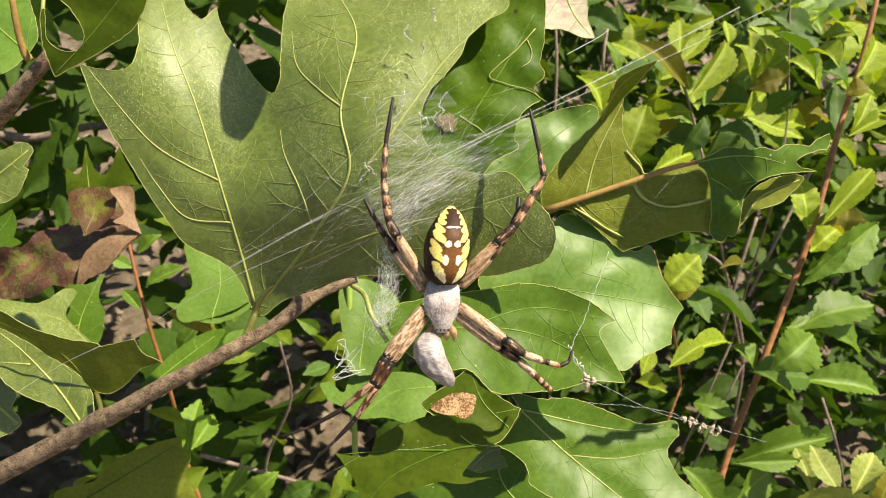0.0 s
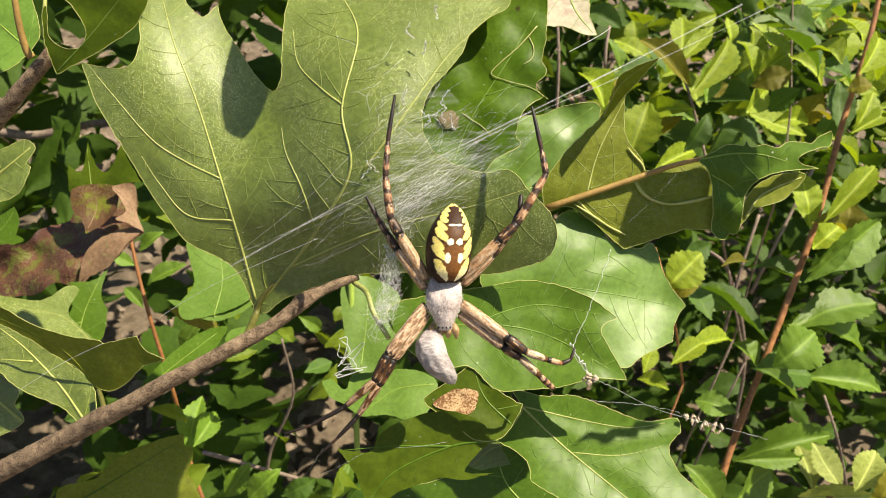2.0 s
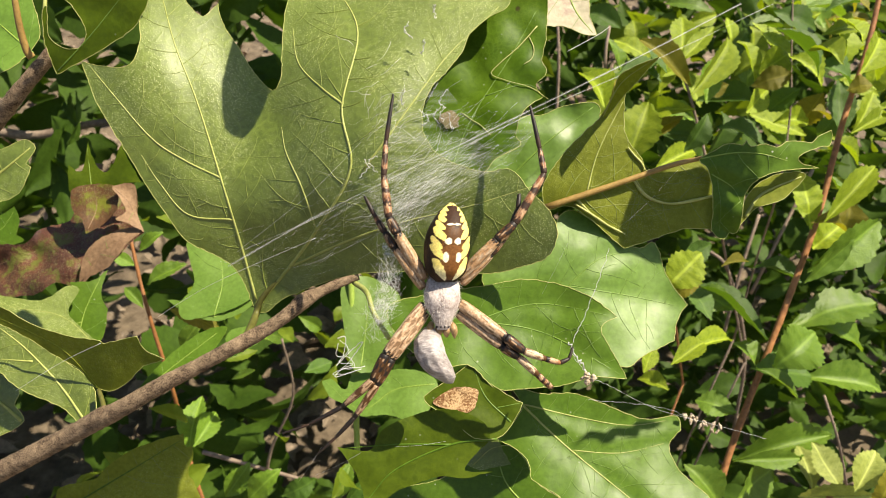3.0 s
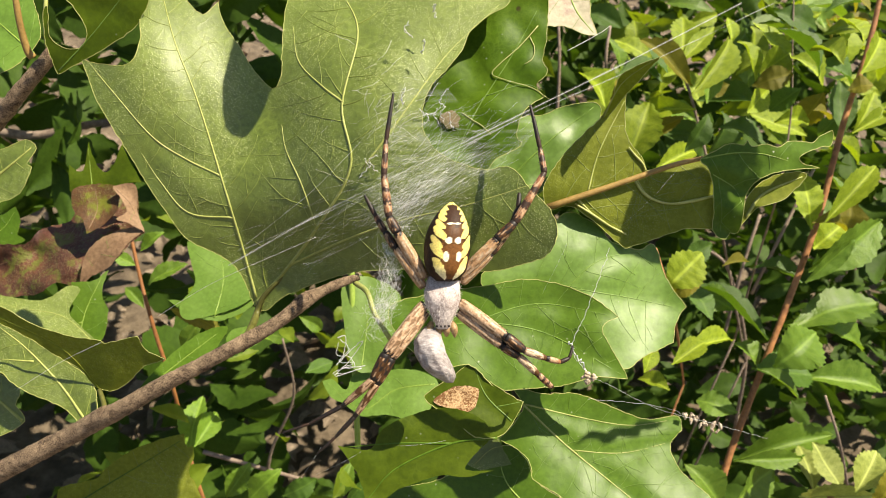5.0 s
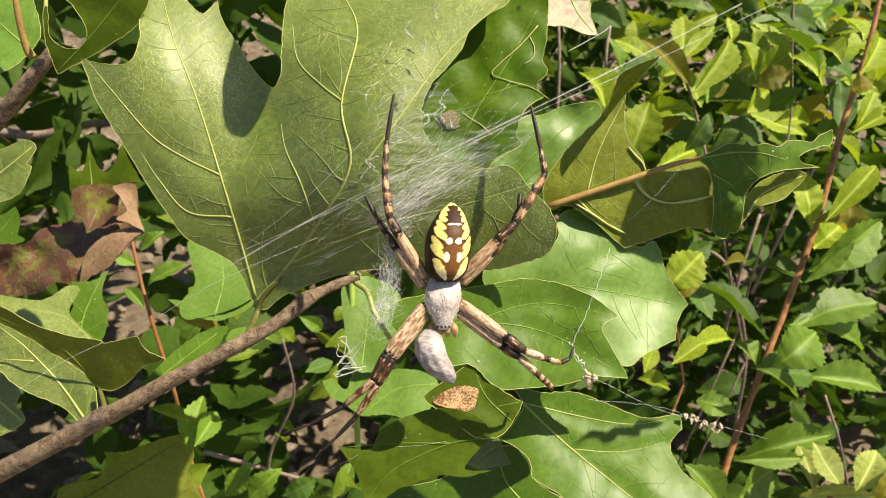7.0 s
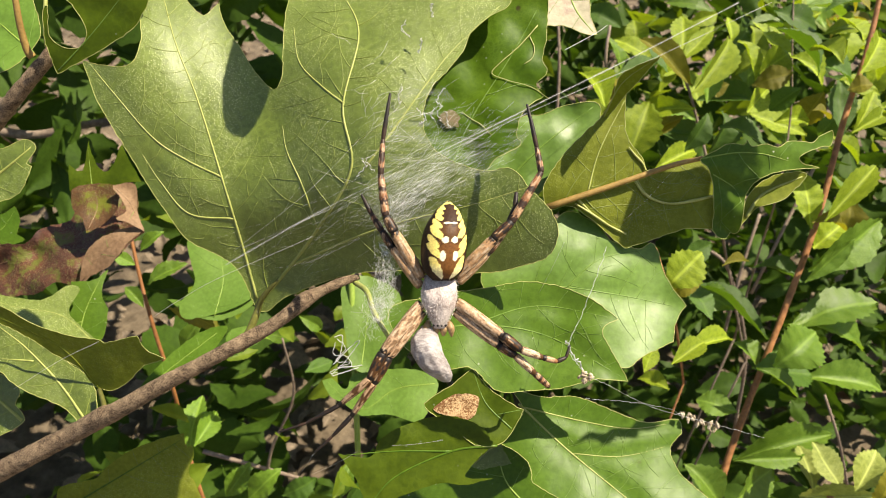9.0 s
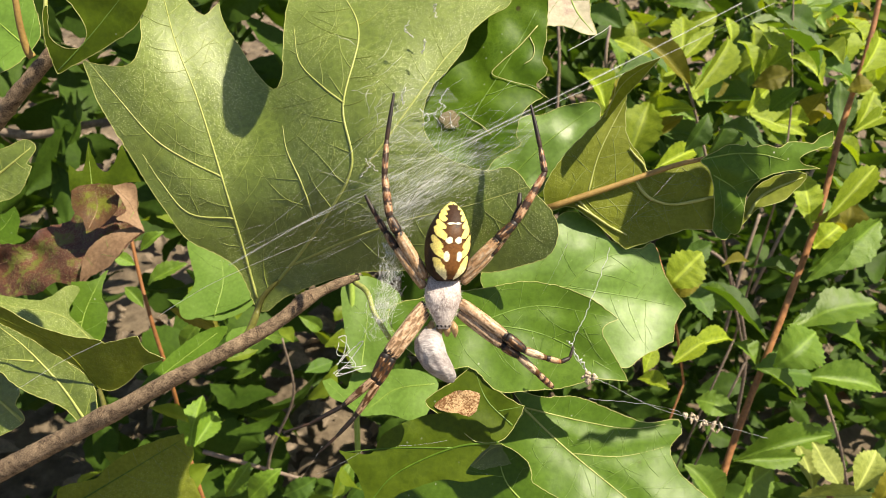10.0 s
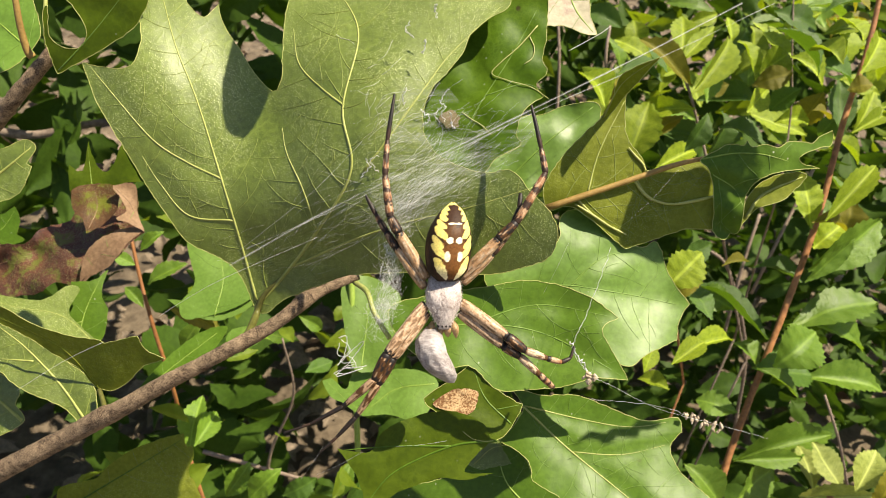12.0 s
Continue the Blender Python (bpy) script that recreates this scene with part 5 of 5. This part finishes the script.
# clearings where the sun reaches the litter
CLEARING = [(30, 180, 215, 262), (205, 420, 335, 610), (555, 670, 625, 800), (0, 735, 70, 810)]
GRID = AXIS.inverted()


def in_clearing(a):
    """Whether a leaf at this place would shade a clearing."""
    p = GRID @ (a - TO_SUN * (a.z / TO_SUN.z))
    if p.z > -0.05:
        return False
    u, v = 784 - p.x / p.z * D * 1e4, 441 + p.y / p.z * D * 1e4
    return any(c[0] < u < c[2] and c[1] < v < c[3] for c in CLEARING)


def thicket(name, label, count, box, depths, size, mat, tones=1):
    verts, faces = [], []
    shape = [shrub_blade(40 + k, (0.36, 0.46, 0.55)[k], 5, 0.3, 0.3) for k in range(3)]
    for n in range(count):
        u, v0, d = rng.uniform(box[0], box[2]), rng.uniform(box[1], box[3]), rng.uniform(*depths)
        a = spot(u, v0, d)
        if a.z < 0.02 or in_clearing(a) or any(b[0] < u < b[2] and b[1] < v0 < b[3] for b in BARE):
            continue
        m = Euler((rng.uniform(0, 6.3), rng.uniform(-0.8, 0.8), rng.uniform(0, 6.3))).to_matrix()
        s = size * rng.uniform(0.6, 1.3)
        bv, bf = shape[n % 3]
        k = len(verts)
        verts += [a + m @ (Vector(p) * s) for p in bv]
        faces += [tuple(i + k for i in face) for face in bf]
    ob = build(name, verts, faces, mat, None, Vector((0, 0.6, 0)))
    return tagged(ob, label, "foliage", kind="stuff")


thicket("foliage", "dense green shrub leaves further back in half shade", 200, (940, -60, 1750, 330), (0.50, 0.72), 0.024, SHRUB_FAR)
# these two masses stand in sun; their dark colour stands for shade
thicket("foliage", "shrub leaves with deep shade put into their dark colour", 4500, (860, -200, 1800, 1000), (0.6, 1.1), 0.034, SHRUB_SHADED)
thicket("foliage", "broad low leaves with shade put into their dark colour", 2000, (-400, -300, 900, 1000), (0.45, 1.0), 0.05, SHRUB_SHADED)
thicket("foliage", "small bright leaves low down", 30, (180, 380, 640, 920), (0.30, 0.45), 0.018, SHRUB_FAR)

for path, r0, r1, mat, label in [
        ([(-30, 228, .55), (60, 240, .55), (150, 222, .55), (240, 210, .56)], 9, 6, DRY_STEM, "dry brown twig"),
        ([(1080, 46, .36), (1073, 120, .36), (1090, 300, .38)], 2.6, 4, DRY_STEM, "dry grey stem"),
        ([(1250, 440, .46), (1290, 480, .46), (1320, 620, .50), (1300, 760, .54)], 3, 3, DRY_STEM, "dry grey stem"),
        ([(1345, 380, .46), (1312, 480, .46), (1280, 600, .48)], 3, 3, DRY_STEM, "thin dry brown stem"),
        ([(1440, 300, .48), (1370, 440, .48), (1330, 520, .5)], 3, 3, DRY_STEM, "thin dry brown stem"),
        ([(1460, 700, .40), (1485, 780, .40), (1500, 860, .42)], 2.5, 2.5, DRY_STEM, "dry grey stem"),
        ([(360, 800, .40), (450, 825, .40), (540, 850, .42)], 4, 3, DRY_STEM, "dry grey twig"),
        ([(988, 30, .45), (990, 120, .45), (984, 240, .46)], 2.6, 3, DRY_STEM, "dry grey stem")]:
    ob = tagged(rod("dry_stem", path, r0, r1, mat), label + " behind the leaves", "stem", "stems behind the web")

# ---- ground ----
n, verts, faces = 90, [], []
for i in range(n + 1):
    for k in range(n + 1):
        x, y = ((2 * i / n - 1) ** 3) * 300, 0.9 + ((2 * k / n - 1) ** 3) * 300
        near = math.exp(-(x * x + (y - 1) ** 2) / 8)
        verts.append((x, y, 0.02 * near * noise.noise(Vector((x * 6, y * 6, 0)))))
for i in range(n):
    for k in range(n):
        a = i * (n + 1) + k
        faces.append((a, a + n + 1, a + n + 2, a + 1))
tagged(build("ground", verts, faces, SOIL, None, (0, 0, 0)), "brown soil under leaf litter", "ground", kind="structure")
verts, faces = [], []
for k in range(4200):
    c = Vector((rng.gauss(-0.1, 0.7), rng.uniform(0.25, 2.6), rng.uniform(0.0, 0.02)))
    m = Euler((rng.gauss(0, 0.4), rng.gauss(0, 0.4), rng.uniform(0, 6.3))).to_matrix()
    s = rng.uniform(0.015, 0.045)
    bv, bf = shrub_blade(60 + k % 5, 0.5, 5, 0.5, 0.7)
    j = len(verts)
    verts += [c + m @ (Vector(p) * s) for p in bv]
    faces += [tuple(i + j for i in face) for face in bf]
tagged(build("leaf_litter", verts, faces, LITTER, None, (0, 0.6, 0)), "dead brown leaves strewn on the soil", "leaf litter", kind="stuff")


# ---- what sways ----
def swayed(rows, home, d=D):
    return [(t, Matrix.Translation(home + shift(dx, dy, d))) for t, dx, dy in rows]


HUB = [(0.0, 3.2, 1.9), (0.5, -1.2, -0.9), (1.0, 1.1, -2.1), (1.5, -0.3, -0.7), (2.0, 3.5, 2.6), (2.5, 1.4, 1.5), (3.0, 0.3, 1.4), (4.0, 1.5, 0.2),
       (5.0, -0.6, 0.1), (5.5, 3.1, 2.9), (6.0, 0.0, 0.0), (6.5, 0.6, -0.7), (7.0, 0.4, 1.6), (8.0, 0.8, 0.3), (9.0, -5.8, -0.2), (9.5, 1.7, 3.4),
       (10.0, 0.7, 0.4), (10.5, -0.2, 0.1), (11.0, 1.6, 1.2), (11.5, 2.4, 0.7), (12.0, 1.9, 1.0)]
TWIG = [(0.0, 0.5, 0.5), (0.5, 1.6, 2.8), (1.0, 0.3, 1.7), (1.5, -0.5, 1.0), (2.0, -0.5, 1.5), (2.5, 0.1, 2.0), (3.0, -0.5, 0.0), (5.0, -1.5, -3.6),
        (5.5, -0.5, 2.0), (6.0, 0.0, 0.0), (6.5, 0.0, -1.0), (7.0, -2.5, -4.7), (8.0, -0.5, -1.5), (9.0, 0.4, -0.8), (9.5, 0.8, -1.8), (10.0, 0.5, -1.6),
        (10.5, 1.3, -1.1), (11.0, 0.9, 2.4), (11.5, -0.1, 2.4), (12.0, -0.1, 2.3)]
LOW = [(0.0, -0.4, 1.4), (0.5, 0.1, 9.2), (1.0, -0.7, 2.6), (1.5, -0.5, 1.0), (2.0, -0.7, 1.0), (2.5, -0.7, 0.0), (3.0, -0.8, -3.0), (5.0, 0.0, -3.0),
       (5.5, 0.0, 1.0), (6.0, 0.0, 0.0), (6.5, 0.0, 0.0), (7.0, 0.0, -4.6), (8.0, 0.0, 0.0), (9.0, 0.4, 3.8), (9.5, 0.4, 1.7), (10.0, 0.4, 3.5),
       (10.5, 0.4, 1.5), (11.0, 1.4, 1.5), (11.5, 0.4, 1.5), (12.0, 0.4, 0.6)]
MINED = [(0.0, -0.4, 2.4), (0.5, 2.5, 12.2), (1.0, -0.7, 2.6), (1.5, 0.5, 1.0), (2.0, 0.3, 0.0), (2.5, 0.3, 0.0), (3.0, 0.2, -3.0), (5.0, 0.0, -5.0),
         (5.5, 0.0, 1.0), (6.0, 0.0, 0.0), (6.5, 0.0, 0.0), (7.0, -1.0, -4.6), (8.0, 0.0, 2.0), (9.0, 0.4, 9.8), (9.5, 0.4, 3.7), (10.0, 2.0, 3.6),
         (10.5, 0.4, 3.5), (11.0, 0.4, 3.5), (11.5, 0.4, 1.6), (12.0, -0.6, 0.6)]
MIDDLE = [(0.0, -0.4, 0.4), (0.5, 0.1, 5.2), (1.0, 0.3, 1.6), (1.5, -0.5, 2.0), (2.0, -0.7, 0.0), (2.5, -0.8, 0.0), (3.0, -0.8, -2.0), (5.0, 0.0, -2.0),
          (5.5, 0.0, 0.0), (6.0, 0.0, 0.0), (6.5, 0.0, 0.0), (7.0, 0.0, -2.6), (8.0, 0.2, 0.0), (9.0, 0.4, 2.8), (10.0, 0.4, 2.4), (11.5, 0.4, 2.5), (12.0, 0.4, 0.6)]
CURLED = [(0.0, 0.4, -0.2), (0.5, 1.6, 5.2), (1.0, 0.8, 1.6), (1.5, 0.0, 0.8), (2.0, -0.2, 0.0), (3.0, -0.4, -1.2), (5.0, 0.0, -1.0), (5.5, 0.0, 0.0),
          (6.0, 0.0, 0.0), (6.5, 0.0, 0.0), (7.0, -0.8, -1.6), (8.0, 0.0, -0.6), (9.0, 0.4, -0.4), (10.0, 1.2, 0.6), (11.0, 1.6, 2.2), (11.5, 0.4, 0.6), (12.0, 0.4, 0.2)]
PALE = [(0.0, 0.0, 0.0), (0.5, 3.1, -0.8), (1.0, 2.3, -0.4), (1.5, 3.0, -1.5), (2.0, 0.0, 0.0), (2.5, 1.1, 0.0), (3.0, 3.0, -1.5), (5.0, 0.0, 1.6),
        (5.5, 3.1, -3.0), (6.0, 0.0, 0.0), (6.5, 1.5, -1.5), (7.0, 3.1, -2.6), (9.0, 0.4, 0.8), (9.5, -5.3, 3.9), (10.0, 0.0, 0.4), (10.5, 2.2, -1.1),
        (11.0, 5.0, -1.1), (11.5, 8.1, -5.7), (12.0, 6.5, -2.2)]


def motions():
    walk(spider, swayed(HUB, spider.location.copy()))
    walk(prey, swayed(HUB, prey.location.copy()))
    walk(web, swayed(HUB, web.location.copy()))
    for key, rows in (("great", TWIG), ("lower", LOW), ("mined", MINED), ("lit", MINED), ("middle", MIDDLE), ("curled", CURLED), ("pale", PALE)):
        leaf = LEAVES[key]
        walk(leaf, swayed(rows, leaf.location.copy(), SHEETS[leaf].depth))


motions()
